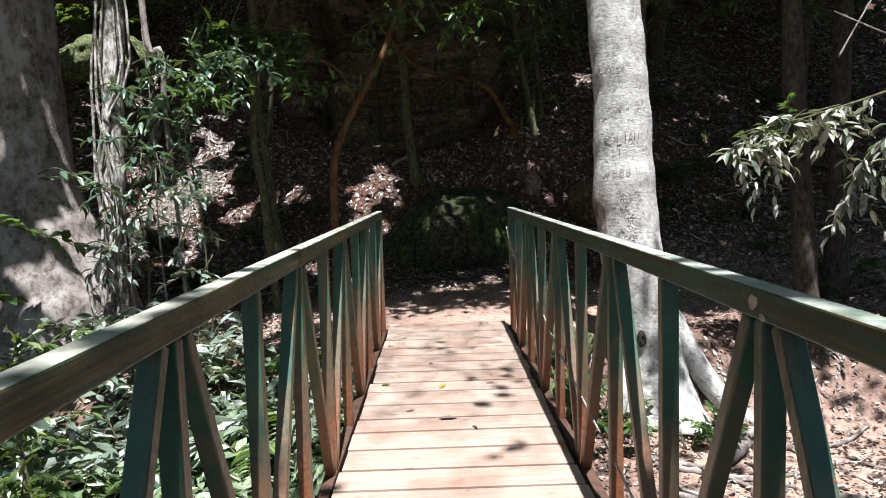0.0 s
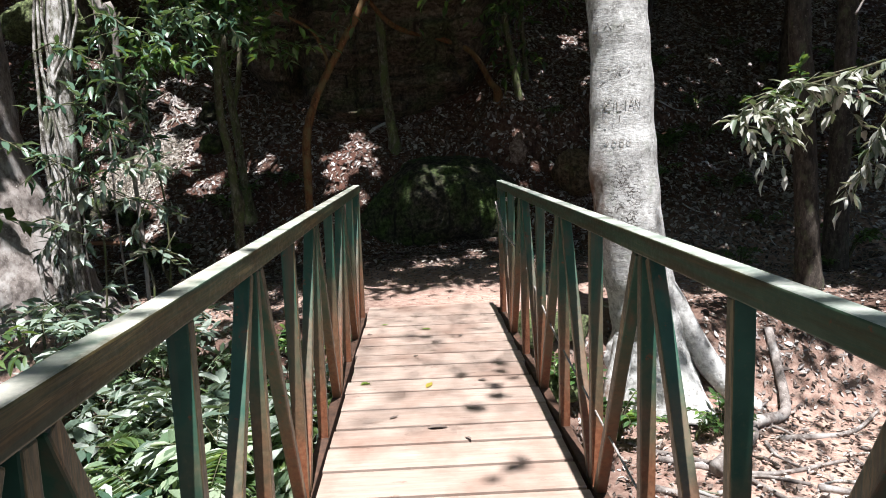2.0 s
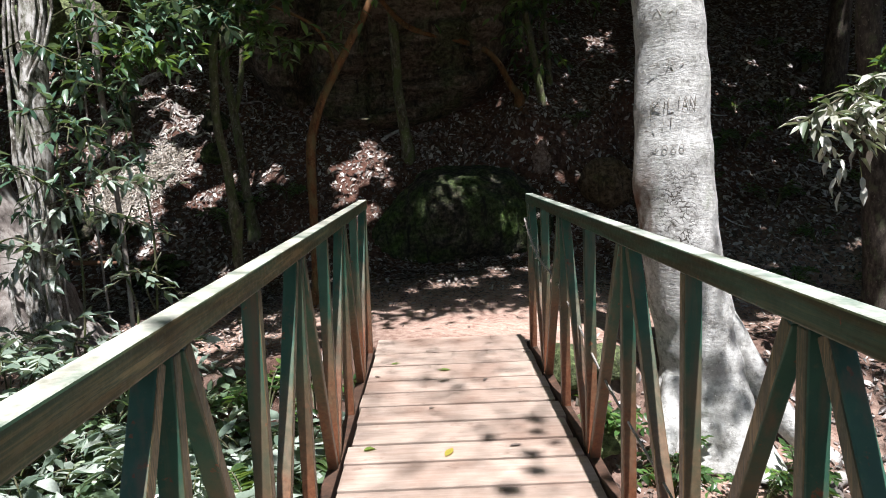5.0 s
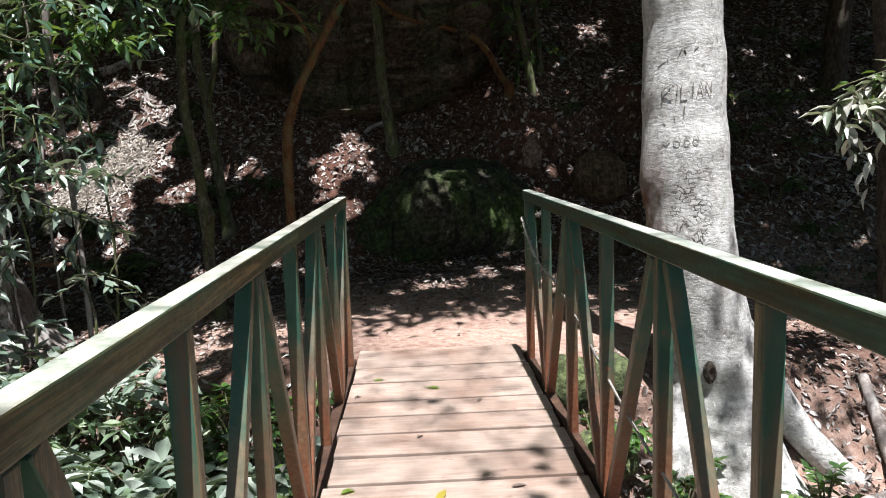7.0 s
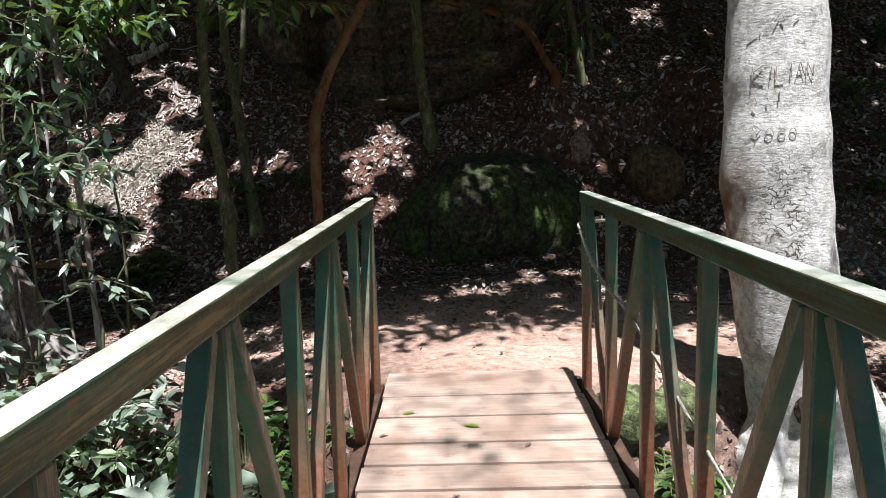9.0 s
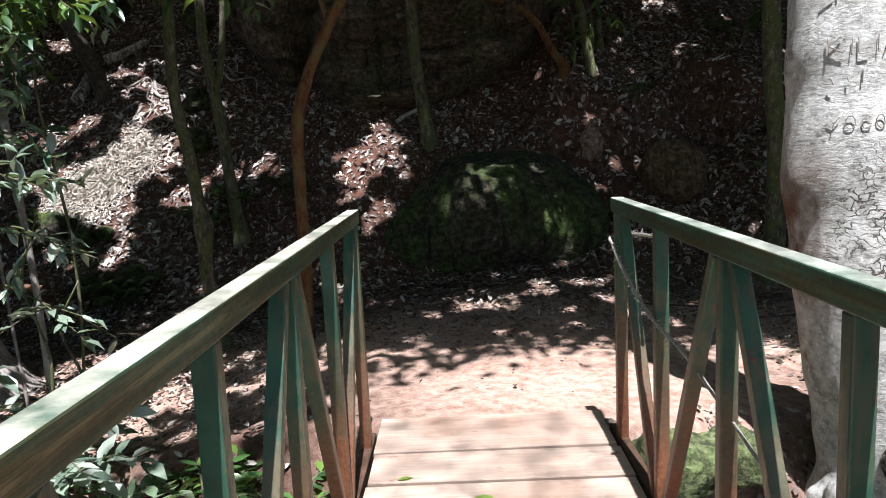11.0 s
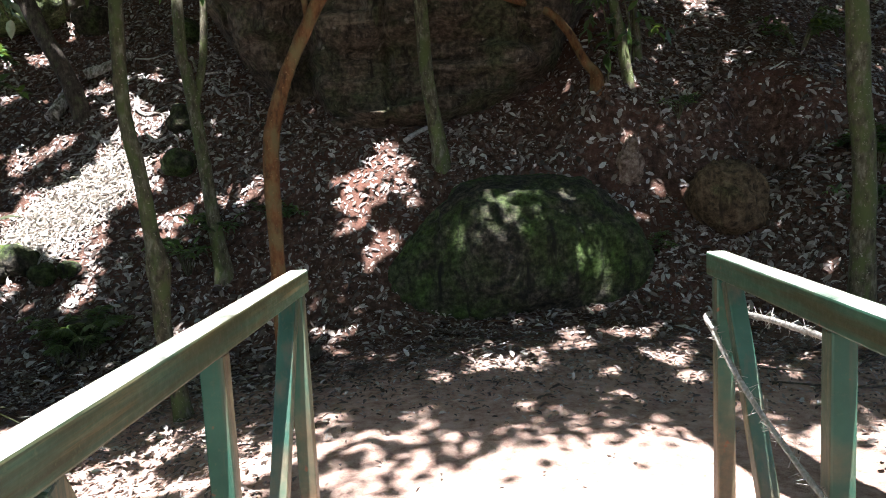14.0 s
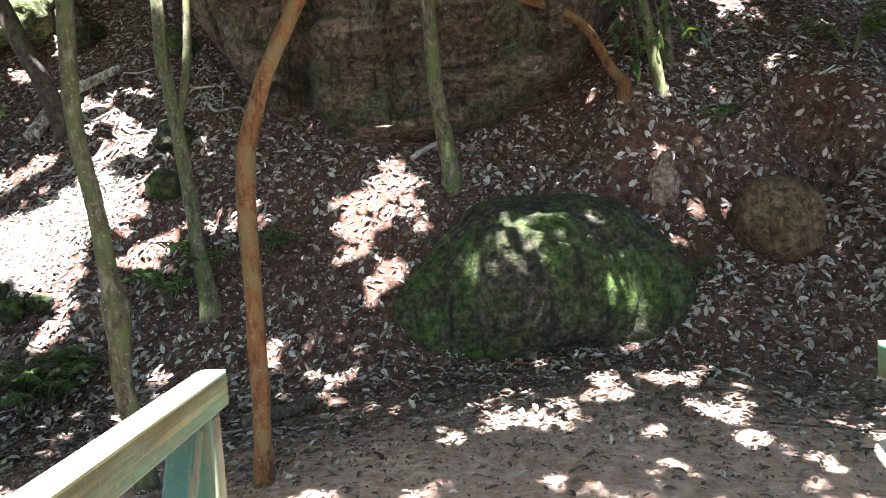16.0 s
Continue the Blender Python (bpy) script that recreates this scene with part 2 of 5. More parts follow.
def crack_bark(m):
    """Cracked plates where the bark of the pale tree has split, and dark horizontal scars."""
    nt = m.node_tree
    b = nt.nodes["Principled BSDF"]
    old = b.inputs["Base Color"].links[0].from_socket
    warp = node(nt, "ShaderNodeTexNoise", Scale=13.0, Detail=7.0)
    nt.links.new(coords(nt), warp.inputs["Vector"])
    wob = nt.nodes.new("ShaderNodeVectorMath")
    wob.operation = "MULTIPLY_ADD"
    nt.links.new(warp.outputs["Color"], wob.inputs[0])
    wob.inputs[1].default_value = (0.16, 0.16, 0.13)
    nt.links.new(coords(nt), wob.inputs[2])
    flat = nt.nodes.new("ShaderNodeSeparateXYZ")
    nt.links.new(wob.outputs[0], flat.inputs[0])
    face = nt.nodes.new("ShaderNodeCombineXYZ")
    nt.links.new(flat.outputs[0], face.inputs[0])
    nt.links.new(flat.outputs[2], face.inputs[1])
    blocks = node(nt, "ShaderNodeTexBrick", Scale=1.0, Mortar_Size=0.0045, Mortar_Smooth=0.6, Brick_Width=0.042, Row_Height=0.03)
    nt.links.new(face.outputs[0], blocks.inputs["Vector"])
    worn = nt.nodes.new("ShaderNodeMath")
    worn.operation = "MULTIPLY"
    nt.links.new(blocks.outputs["Fac"], worn.inputs[0])
    nt.links.new(span(nt, noise_tex(nt, coords(nt), 14, 6), 0.42, 0.56), worn.inputs[1])
    crack = worn.outputs[0]
    # only on the split patch: a band of heights in broad noise
    sp = nt.nodes.new("ShaderNodeSeparateXYZ")
    nt.links.new(coords(nt), sp.inputs[0])
    lo, hi = span(nt, sp.outputs[2], 0.45, 0.7), span(nt, sp.outputs[2], 1.34, 1.1)
    lf, rt = span(nt, sp.outputs[0], 1.53, 1.63), span(nt, sp.outputs[0], 1.86, 1.76)
    mul = crack
    for other in (lo, hi, lf, rt):
        mm = nt.nodes.new("ShaderNodeMath")
        mm.operation = "MULTIPLY"
        nt.links.new(mul, mm.inputs[0])
        nt.links.new(other, mm.inputs[1])
        mul = mm.outputs[0]
    scar = span(nt, noise_tex(nt, coords(nt, (1.2, 1.2, 9)), 6, 5, 0.7), 0.66, 0.72)
    flank = nt.nodes.new("ShaderNodeMath")
    flank.operation = "MULTIPLY_ADD"
    nt.links.new(noise_tex(nt, coords(nt, (1, 1, 0.7)), 7, 5, 0.65), flank.inputs[0])
    flank.inputs[1].default_value = 0.3
    nt.links.new(sp.outputs[0], flank.inputs[2])
    peel = nt.nodes.new("ShaderNodeMath")
    peel.operation = "MULTIPLY"
    nt.links.new(span(nt, flank.outputs[0], 1.72, 1.64), peel.inputs[0])
    nt.links.new(span(nt, sp.outputs[2], 1.35, 1.0), peel.inputs[1])
    old = mix(nt, peel.outputs[0], old, (0.12, 0.065, 0.038))
    col = mix(nt, scar, old, (0.10, 0.085, 0.065))
    col = mix(nt, mul, col, (0.09, 0.08, 0.068))
    nt.links.new(col, b.inputs["Base Color"])
    bn = b.inputs["Normal"].links[0].from_node
    h0 = bn.inputs["Height"].links[0].from_socket
    nt.links.new(mix(nt, mul, h0, (0, 0, 0)), bn.inputs["Height"])


crack_bark(BARK_PALE)


def mat_rust():
    m, nt, b = shader("rusty_steel", 0.85, 0.3)
    n = noise_tex(nt, coords(nt), 18, 7, 0.7)
    nt.links.new(ramp(nt, n, [(0.3, (0.045, 0.03, 0.022)), (0.6, (0.11, 0.06, 0.038)), (0.8, (0.2, 0.11, 0.07))]), b.inputs["Base Color"])
    bump(nt, b, n, 0.4, 0.006)
    return m


RUST = mat_rust()
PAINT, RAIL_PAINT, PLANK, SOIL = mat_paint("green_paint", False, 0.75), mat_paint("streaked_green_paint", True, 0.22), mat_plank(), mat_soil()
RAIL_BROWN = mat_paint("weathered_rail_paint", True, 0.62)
MOSS_ROCK = mat_rock("mossy_rock", [(0.25, (0.015, 0.015, 0.011)), (0.55, (0.05, 0.043, 0.03)), (0.85, (0.12, 0.10, 0.075))], (0.06, 0.098, 0.022), 0.44, 0.64)
SANDSTONE = mat_rock("sandstone", [(0.25, (0.022, 0.017, 0.012)), (0.5, (0.10, 0.076, 0.052)), (0.75, (0.25, 0.195, 0.14))], (0.085, 0.09, 0.045), 0.48, 0.62, 0.5, (0.26, 0.23, 0.18))
BROWN_ROCK = mat_rock("brown_rock", [(0.2, (0.05, 0.033, 0.019)), (0.5, (0.14, 0.095, 0.053)), (0.85, (0.24, 0.17, 0.1))], (0.12, 0.13, 0.05), 0.58, 0.72)

BRIGHT_MOSS = mat_rock("bright_moss", [(0.25, (0.05, 0.055, 0.03)), (0.55, (0.13, 0.16, 0.065)), (0.85, (0.25, 0.28, 0.14))], (0.15, 0.2, 0.07), 0.45, 0.65)
PALE_EARTH = mat_rock("pale_earth", [(0.25, (0.13, 0.085, 0.06)), (0.55, (0.30, 0.21, 0.16)), (0.85, (0.46, 0.36, 0.29))], (0.12, 0.16, 0.05), 0.56, 0.7)


# ---- mesh helpers ----
def rng(seed):
    return np.random.default_rng(seed)


def ob_from(name, verts, faces, material, parent=None, smooth=True, label=""):
    me = bpy.data.meshes.new(name)
    me.from_pydata([tuple(v) for v in verts], [], [tuple(f) for f in faces])
    me.materials.append(material)
    if smooth:
        me.polygons.foreach_set("use_smooth", [True] * len(me.polygons))
    me.update()
    ob = new(name, me)
    ob.parent = parent
    return tagged(ob, label)


def part(name, bm, material, parent, label=""):
    me = bpy.data.meshes.new(name)
    bm.to_mesh(me)
    bm.free()
    me.materials.append(material)
    ob = new(name, me)
    ob.parent = parent
    return tagged(ob, label)


def empty(name, at, label, category, group="", kind=""):
    ob = new(name)
    ob.location = at
    ob.empty_display_size = 0.1
    return tagged(ob, label, category, group, kind)


def smooth01(a, b, v):
    t = np.clip((np.asarray(v, float) - a) / (b - a), 0, 1)
    return t * t * (3 - 2 * t)


def spline(points, n):
    """n points along a smooth curve through the given (x, y, z, radius) rows."""
    p = np.array(points, float)
    q = np.vstack([2 * p[0] - p[1], p, 2 * p[-1] - p[-2]])
    out = []
    for u in np.linspace(0, len(p) - 1 - 1e-6, n):
        i, t = int(u), u - int(u)
        a, b, c, d = q[i], q[i + 1], q[i + 2], q[i + 3]
        out.append(0.5 * (2 * b + (c - a) * t + (2 * a - 5 * b + 4 * c - d) * t * t + (3 * b - a - 3 * c + d) * t ** 3))
    return np.array(out)


def tube_data(points, seg=10, rings=24, rough=0.06, seed=0, flare=0.0, freq=5.0):
    """A round limb along (x, y, z, radius) rows, with an uneven skin; flare adds root ribs at its start."""
    s = spline(points, rings)
    verts, faces = [], []
    for i, (x, y, z, r) in enumerate(s):
        a, b = s[max(i - 1, 0)][:3], s[min(i + 1, rings - 1)][:3]
        d = Vector(b - a).normalized()
        u = d.cross(Vector((0, 1, 0)) if abs(d.y) < 0.9 else Vector((1, 0, 0))).normalized()
        w = d.cross(u)
        for k in range(seg):
            th = 2 * math.pi * k / seg
            off = u * math.cos(th) + w * math.sin(th)
            c = Vector((x, y, z)) + off * r
            nz = noise.noise(Vector((c.x * freq / max(r, .02) * .12, c.y * freq / max(r, .02) * .12, c.z * freq + seed)))
            fl = flare * math.exp(-i / rings * 7) * max(0, math.sin(th * 3 + seed)) if flare else 0
            verts.append(Vector((x, y, z)) + off * r * (1 + rough * nz * 2 + fl))
    for i in range(rings - 1):
        for k in range(seg):
            k2 = (k + 1) % seg
            faces.append((i * seg + k, i * seg + k2, (i + 1) * seg + k2, (i + 1) * seg + k))
    faces.append(tuple(range(seg))[::-1])
    faces.append(tuple((rings - 1) * seg + k for k in range(seg)))
    return verts, faces


def merge(*datas):
    vs, fs = [], []
    for v, f in datas:
        n = len(vs)
        vs += list(v)
        fs += [tuple(i + n for i in g) for g in f]
    return vs, fs


LEAF_FINE = (np.array([(0, 0, 0), (-.36, .25, .05), (0, .27, -.02), (.36, .25, .05), (-.42, .58, .04), (0, .6, -.03), (.42, .58, .04), (0, 1, -.12)], float),
             [(0, 2, 1), (0, 3, 2), (1, 2, 5, 4), (2, 3, 6, 5), (4, 5, 7), (5, 6, 7)])
LEAF_PLAIN = (np.array([(0, 0, 0), (-.5, .45, .14), (0, .5, 0), (.5, .45, .14), (0, 1, .1)], float),
              [(0, 2, 1), (0, 3, 2), (1, 2, 4), (2, 3, 4)])


def leaves(name, P, ahead, up, length, width, material, shape=LEAF_PLAIN, parent=None, seed=0):
    """Many leaves in one mesh: base points, directions of the tip, upper sides, lengths and widths (as parts of the length)."""
    P, A, U = np.array(P, float), np.array(ahead, float), np.array(up, float)
    n = len(P)
    L = np.broadcast_to(np.asarray(length, float), (n,))
    W = np.broadcast_to(np.asarray(width, float), (n,)) * L
    A = A / np.linalg.norm(A, axis=1)[:, None]
    S = np.cross(A, U)
    S = S / np.maximum(np.linalg.norm(S, axis=1), 1e-6)[:, None]
    U = np.cross(S, A)
    curl = rng(seed + 5).uniform(0.2, 2.2, n)
    t, f = shape
    V = P[:, None] + S[:, None] * (t[None, :, :1] * W[:, None, None]) + A[:, None] * (t[None, :, 1:2] * L[:, None, None]) \
        + U[:, None] * (t[None, :, 2:] * (L * curl)[:, None, None])
    m = len(t)
    me = bpy.data.meshes.new(name)
    loops, starts, totals, base = [], [], [], 0
    for g in f:
        starts.append(base)
        totals.append(len(g))
        loops += g
        base += len(g)
    loops = (np.array(loops)[None] + (np.arange(n) * m)[:, None]).ravel()
    starts = (np.array(starts)[None] + (np.arange(n) * base)[:, None]).ravel()
    me.vertices.add(n * m)
    me.vertices.foreach_set("co", V.ravel())
    me.loops.add(len(loops))
    me.loops.foreach_set("vertex_index", loops)
    me.polygons.add(len(starts))
    me.polygons.foreach_set("loop_start", starts)
    me.polygons.foreach_set("loop_total", np.tile(totals, n))
    me.update(calc_edges=True)
    me.validate()
    me.materials.append(material)
    ob = new(name, me)
    ob.parent = parent
    return ob


def random_dirs(r, n, flat=1.0):
    d = r.normal(size=(n, 3)) * (1, 1, flat)
    return d / np.linalg.norm(d, axis=1)[:, None]


# ---- the lie of the land ----
def ground(x, y):
    """Height of the forest floor: a gully under the bridge, a path terrace, and the steep hillside beyond it."""
    x, y = np.asarray(x, float), np.asarray(y, float)
    terrace = -0.12 - 0.2 * smooth01(-0.8, -2.4, x) - 0.1 * smooth01(1.2, 3.0, x)
    gully = -0.95 - 0.25 * smooth01(0.5, -2.0, x) + 0.35 * smooth01(4.0, 8.0, np.abs(x))
    edge = 7.4 + 0.25 * smooth01(-0.5, -3, x) + 0.15 * smooth01(1.0, 2.0, x) - 0.35 * np.exp(-((x - 0.1) / 0.7) ** 2)
    far_bank = smooth01(edge - 1.1, edge, y)
    near_bank = smooth01(-0.6, -2.2, y)
    z = gully + (terrace - gully) * np.maximum(far_bank, near_bank)
    z = z + 0.1 * np.exp(-((x - 0.1) / 0.8) ** 2 - ((y - 7.35) / 0.5) ** 2)
    foot = 11.15 + 0.35 * np.exp(-((x - 0.45) / 1.1) ** 4) - 1.05 * smooth01(2.0, 3.8, x) - 0.08 * np.maximum(x - 4.5, 0)
    k = 1.05 - 0.3 * smooth01(1.2, 3.6, x)
    s = np.log1p(np.exp(np.minimum((y - foot) * 5, 60))) / 5
    s = np.minimum(s, 2.0) + 0.95 * np.clip(s - 2.0, 0, 20) + 0.2 * np.maximum(s - 22, 0)
    z = z + k * s
    z = z + 0.37 * np.exp(-((x - 0.45) / 1.1) ** 4) * smooth01(11.9, 12.5, y)
    z = z + 0.6 * smooth01(0.8, 1.5, x) * smooth01(5.5, 2.6, x) * smooth01(12.3, 12.65, y)
    z = z - 0.6 * np.exp(-((x - 3.05) / 0.27) ** 4 - ((y - 12.55) / 0.26) ** 4)
    z = z + 0.05 * np.sin(x * 1.7 + y * 0.6) * np.sin(y * 1.3 - x * 0.4) * smooth01(1.0, 2.5, np.abs(x) + np.abs(y - 7) * 0.4)
    return z


def lines(fine_lo, fine_hi, step, far):
    a = list(np.arange(fine_lo, fine_hi, step))
    out, d, v = [], step, fine_lo
    while v > -far:
        d *= 1.35
        v -= d
        out.insert(0, v)
    hi, d, v = [], step, a[-1]
    while v < far:
        d *= 1.35
        v += d
        hi.append(v)
    return np.array(out + a + hi)


def sand_mask(x, y):
    path = np.exp(-((x - 0.7) / 1.3) ** 4 - ((y - 7.8) / 0.9) ** 2)
    bank = 1.0 * np.exp(-((x - 3.2) / 1.9) ** 4 - ((y - 5.2) / 1.9) ** 4)
    trail = 0.9 * np.exp(-((y - 9.3 - 0.25 * np.minimum(0, x)) / 1.35) ** 4)
    return np.clip(np.maximum(np.maximum(path, bank), trail), 0, 1)


def build_ground():
    xs, ys = lines(-7, 8, 0.11, 400), lines(-2, 18, 0.11, 400)
    X, Y = np.meshgrid(xs, ys)
    Z = ground(X, Y)
    r = rng(3)
    near = (np.abs(X) < 9) & (Y > -3) & (Y < 19)
    Z = Z + np.where(near, r.normal(0, 0.009, Z.shape), 0)
    V = np.stack([X, Y, Z], -1).reshape(-1, 3)
    w, h = len(xs), len(ys)
    i = (np.arange(h - 1)[:, None] * w + np.arange(w - 1)[None]).ravel()
    F = np.stack([i, i + 1, i + w + 1, i + w], -1)
    ob = ob_from("ground", V, F.tolist(), SOIL)
    at = ob.data.attributes.new("sand", "FLOAT", "POINT")
    at.data.foreach_set("value", sand_mask(X, Y).ravel())
    return tagged(ob, "red-brown forest floor rising to a hillside", "ground", kind="structure")


build_ground()


def ground_normal(x, y):
    e = 0.05
    n = np.stack([ground(x - e, y) - ground(x + e, y), ground(x, y - e) - ground(x, y + e), np.full(np.shape(x), 2 * e)], -1)
    return n / np.linalg.norm(n, axis=-1)[..., None]


def gz(x, y):
    return float(ground(x, y))


# ---- the footbridge ----
def box_between(a, b, wide, deep, bevel=0.005):
    """A rectangular steel tube from a to b; wide lies across the bridge, deep along it."""
    a, b = Vector(a), Vector(b)
    bm = bmesh.new()
    bmesh.ops.create_cube(bm, size=1)
    d = (b - a).normalized()
    side = Vector((1, 0, 0)) if abs(d.x) < 0.9 else Vector((0, 1, 0))
    other = d.cross(side).normalized()
    m = Matrix((side * wide, other * deep, d * (b - a).length)).transposed().to_4x4()
    m.translation = (a + b) / 2
    bmesh.ops.transform(bm, matrix=m, verts=bm.verts)
    bmesh.ops.bevel(bm, geom=bm.edges[:], offset=bevel, segments=2, affect="EDGES", profile=0.5)
    return bm


def build_bridge():
    bridge = empty("footbridge", (0, 0, 0), "narrow footbridge of green-painted steel with a red-brown plank deck", "footbridge")
    rail_h, wide, rail_z, step, end = 0.064, 0.056, 1.092, 1.25, 6.97
    top, foot = rail_z - rail_h, -0.02
    for xin, sgn in ((0.68, 1), (-0.457, -1)):
        xc = xin + sgn * wide / 2
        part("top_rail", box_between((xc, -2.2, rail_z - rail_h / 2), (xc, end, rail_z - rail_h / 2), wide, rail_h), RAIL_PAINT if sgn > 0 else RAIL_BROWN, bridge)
        part("bottom_beam", box_between((xc, -2.2, -0.06), (xc, end + 0.1, -0.06), wide, 0.09), RUST, bridge, "rusty steel edge beam")
        for k in range(8):
            f = end - 0.06 - step * k   # the head of each fan, where two braces meet a post
            for y in (f, f - step / 2):
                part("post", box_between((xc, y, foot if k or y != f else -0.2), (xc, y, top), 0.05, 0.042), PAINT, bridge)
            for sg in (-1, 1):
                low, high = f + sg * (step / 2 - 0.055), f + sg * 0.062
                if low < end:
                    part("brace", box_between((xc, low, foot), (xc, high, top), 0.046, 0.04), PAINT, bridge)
        part("weld_plate", box_between((xc, end - 0.003, rail_z - rail_h), (xc, end + 0.003, rail_z), 0.046, 0.01, 0.001), PAINT, bridge)
    # unseen dark bars added below the deck to keep the plank gaps dark
    for x in (-0.3, 0.07, 0.44):
        part("joist", box_between((x, -2.2, -0.1), (x, 7.15, -0.1), 0.14, 0.1), BARK_DARK, bridge, "unseen dark bar added behind the plank gaps")
    r = rng(8)
    joints = [7.22, 6.795, 6.495, 6.173, 5.945, 5.715, 5.455, 5.183, 4.965, 4.70, 4.449, 4.235, 3.98, 3.724, 3.502]
    while joints[-1] > -2.2:
        joints.append(joints[-1] - r.choice((0.225, 0.24, 0.255)))
    for far, near in zip(joints, joints[1:]):
        bm = bmesh.new()
        bmesh.ops.create_cube(bm, size=1)
        x0, x1 = -0.435 + r.uniform(-0.012, 0.012), 0.664 + r.uniform(-0.012, 0.012)
        bmesh.ops.transform(bm, matrix=Matrix.Translation(((x0 + x1) / 2, (near + far) / 2, -0.021)) @ Matrix.Rotation(radians(r.uniform(-0.4, 0.4)), 4, "Z")
                            @ Matrix.Rotation(radians(r.uniform(-0.25, 0.25)), 4, "Y") @ Matrix.Diagonal((x1 - x0, far - near - r.uniform(0.022, 0.034), 0.042, 1)), verts=bm.verts)
        bmesh.ops.bevel(bm, geom=bm.edges[:], offset=0.003, segments=1, affect="EDGES")
        part("plank", bm, PLANK, bridge)
    return bridge


build_bridge()


# ---- trees ----
LIT = [(0.08, 4.85, 1.1, 3.0, 0.4), (0.08, 4.85, 1.1, 3.0, 1.1), (1.2, 7.75, 1.35, 0.82, -0.13), (0.22, 10.15, 0.45, 0.24, -0.12), (-4.4, 12.5, 0.6, 0.5, 1.1), (-0.87, 12.42, 0.36, 0.5, 1.2),
       (3.0, 5.4, 2.2, 1.7, -0.9), (1.85, 6.8, 0.75, 0.7, 1.5), (1.8, 6.8, 0.75, 0.7, 3.0), (2.1, 6.6, 0.8, 0.7, 0.3), (3.5, 7.0, 1.1, 0.6, 1.6), (-1.7, 5.5, 0.95, 1.3, -0.7), (-2.6, 6.7, 1.2, 0.95, -0.3), (0.2, 7.3, 0.7, 0.75, -0.1),
       (-3.4, 8.05, 0.4, 0.35, 1.3), (-3.4, 8.05, 0.35, 0.3, 2.6), (-2.85, 8.0, 1.2, 0.8, 1.9), (-3.8, 7.75, 0.4, 0.35, 0.6), (-6.4, 14.6, 1.0, 0.8, 4.2), (0.01, 11.25, 0.0, 0.03, 0.31), (0.45, 11.4, 0.75, 0.22, 0.6), (0.5, 8.75, 1.9, 0.42, -0.12), (0.72, 11.42, 0.0, 0.02, 0.91), (-1.2, 4.3, 0.7, 1.1, -0.5),
       (2.09, 13.1, 0.2, 0.16, 2.14), (-3.15, 10.65, 0.3, 0.16, -0.28), (1.66, 12.45, 0.1, 0.14, 1.2), (2.83, 14.5, 0.3, 0.25, 2.6), (-4.05, 12.9, 0.42, 0.36, 1.4), (-4.85, 12.25, 0.6, 0.42, 0.85), (-4.2, 12.1, 0.3, 0.25, 0.7), (-2.2, 5.0, 0.9, 1.0, -0.5), (-1.6, 6.2, 0.65, 0.7, -0.4),
       (0.5, 10.68, 0.28, 0.1, -0.08), (-3.8, 11.6, 0.08, 0.08, 0.1), (-1.2, 11.0, 0.05, 0.05, -0.1), (1.24, 10.14, 0.12, 0.1, -0.12), (1.5, 9.2, 0.2, 0.1, -0.15), (0.7, 9.05, 0.25, 0.06, -0.12), (0.1, 9.2, 0.2, 0.06, -0.12), (2.1, 9.0, 0.12, 0.06, -0.2), (1.6, 9.7, 0.15, 0.08, -0.15), (2.3, 10.1, 0.15, 0.08, -0.15), (1.1, 9.75, 0.2, 0.08, -0.12), (1.58, 12.62, 0.12, 0.1, 1.7), (2.2, 9.7, 0.12, 0.1, -0.2), (-4.4, 14.0, 0.25, 0.25, 2.4), (-4.0, 13.5, 0.3, 0.2, 2.0), (-5.2, 13.2, 0.3, 0.25, 1.8)]
TREES = []   # crown centres and heights, filled as trees are planted


def plant_tree(rows, material, label, seg=14, rings=60, rough=0.07, flare=0.0, seed=0, crown=True, limbs=()):
    x, y, z = rows[0][:3]
    t = empty("tree", (0, 0, 0), label, "tree", "trees of the forest")
    v, f = tube_data(rows, seg, rings, rough, seed, flare)
    ob_from("trunk", v, f, material, t)
    for i, l in enumerate(limbs):
        v, f = tube_data(l, 7, 18, 0.06, seed + i + 1)
        ob_from("limb", v, f, material, t)
    if crown:
        TREES.append((rows[-1][0], rows[-1][1], t, material))
    return t


def high(x, y, r, h=8.5, lean=(0, 0), wob=0.1, seed=0, root=1.5):
    """Rows of an ordinary trunk from the ground up to its crown."""
    g = gz(x, y)
    rr = rng(seed)
    rows = [(x, y, g - 0.25, r * root), (x, y, g + 0.12, r * (0.3 + 0.7 * root) * 0.86)]
    for k in range(1, 6):
        q = k / 5
        rows.append((x + lean[0] * q + rr.normal(0, wob) * q, y + lean[1] * q + rr.normal(0, wob) * q, g + h * q, r * (1 - 0.5 * q)))
    return rows


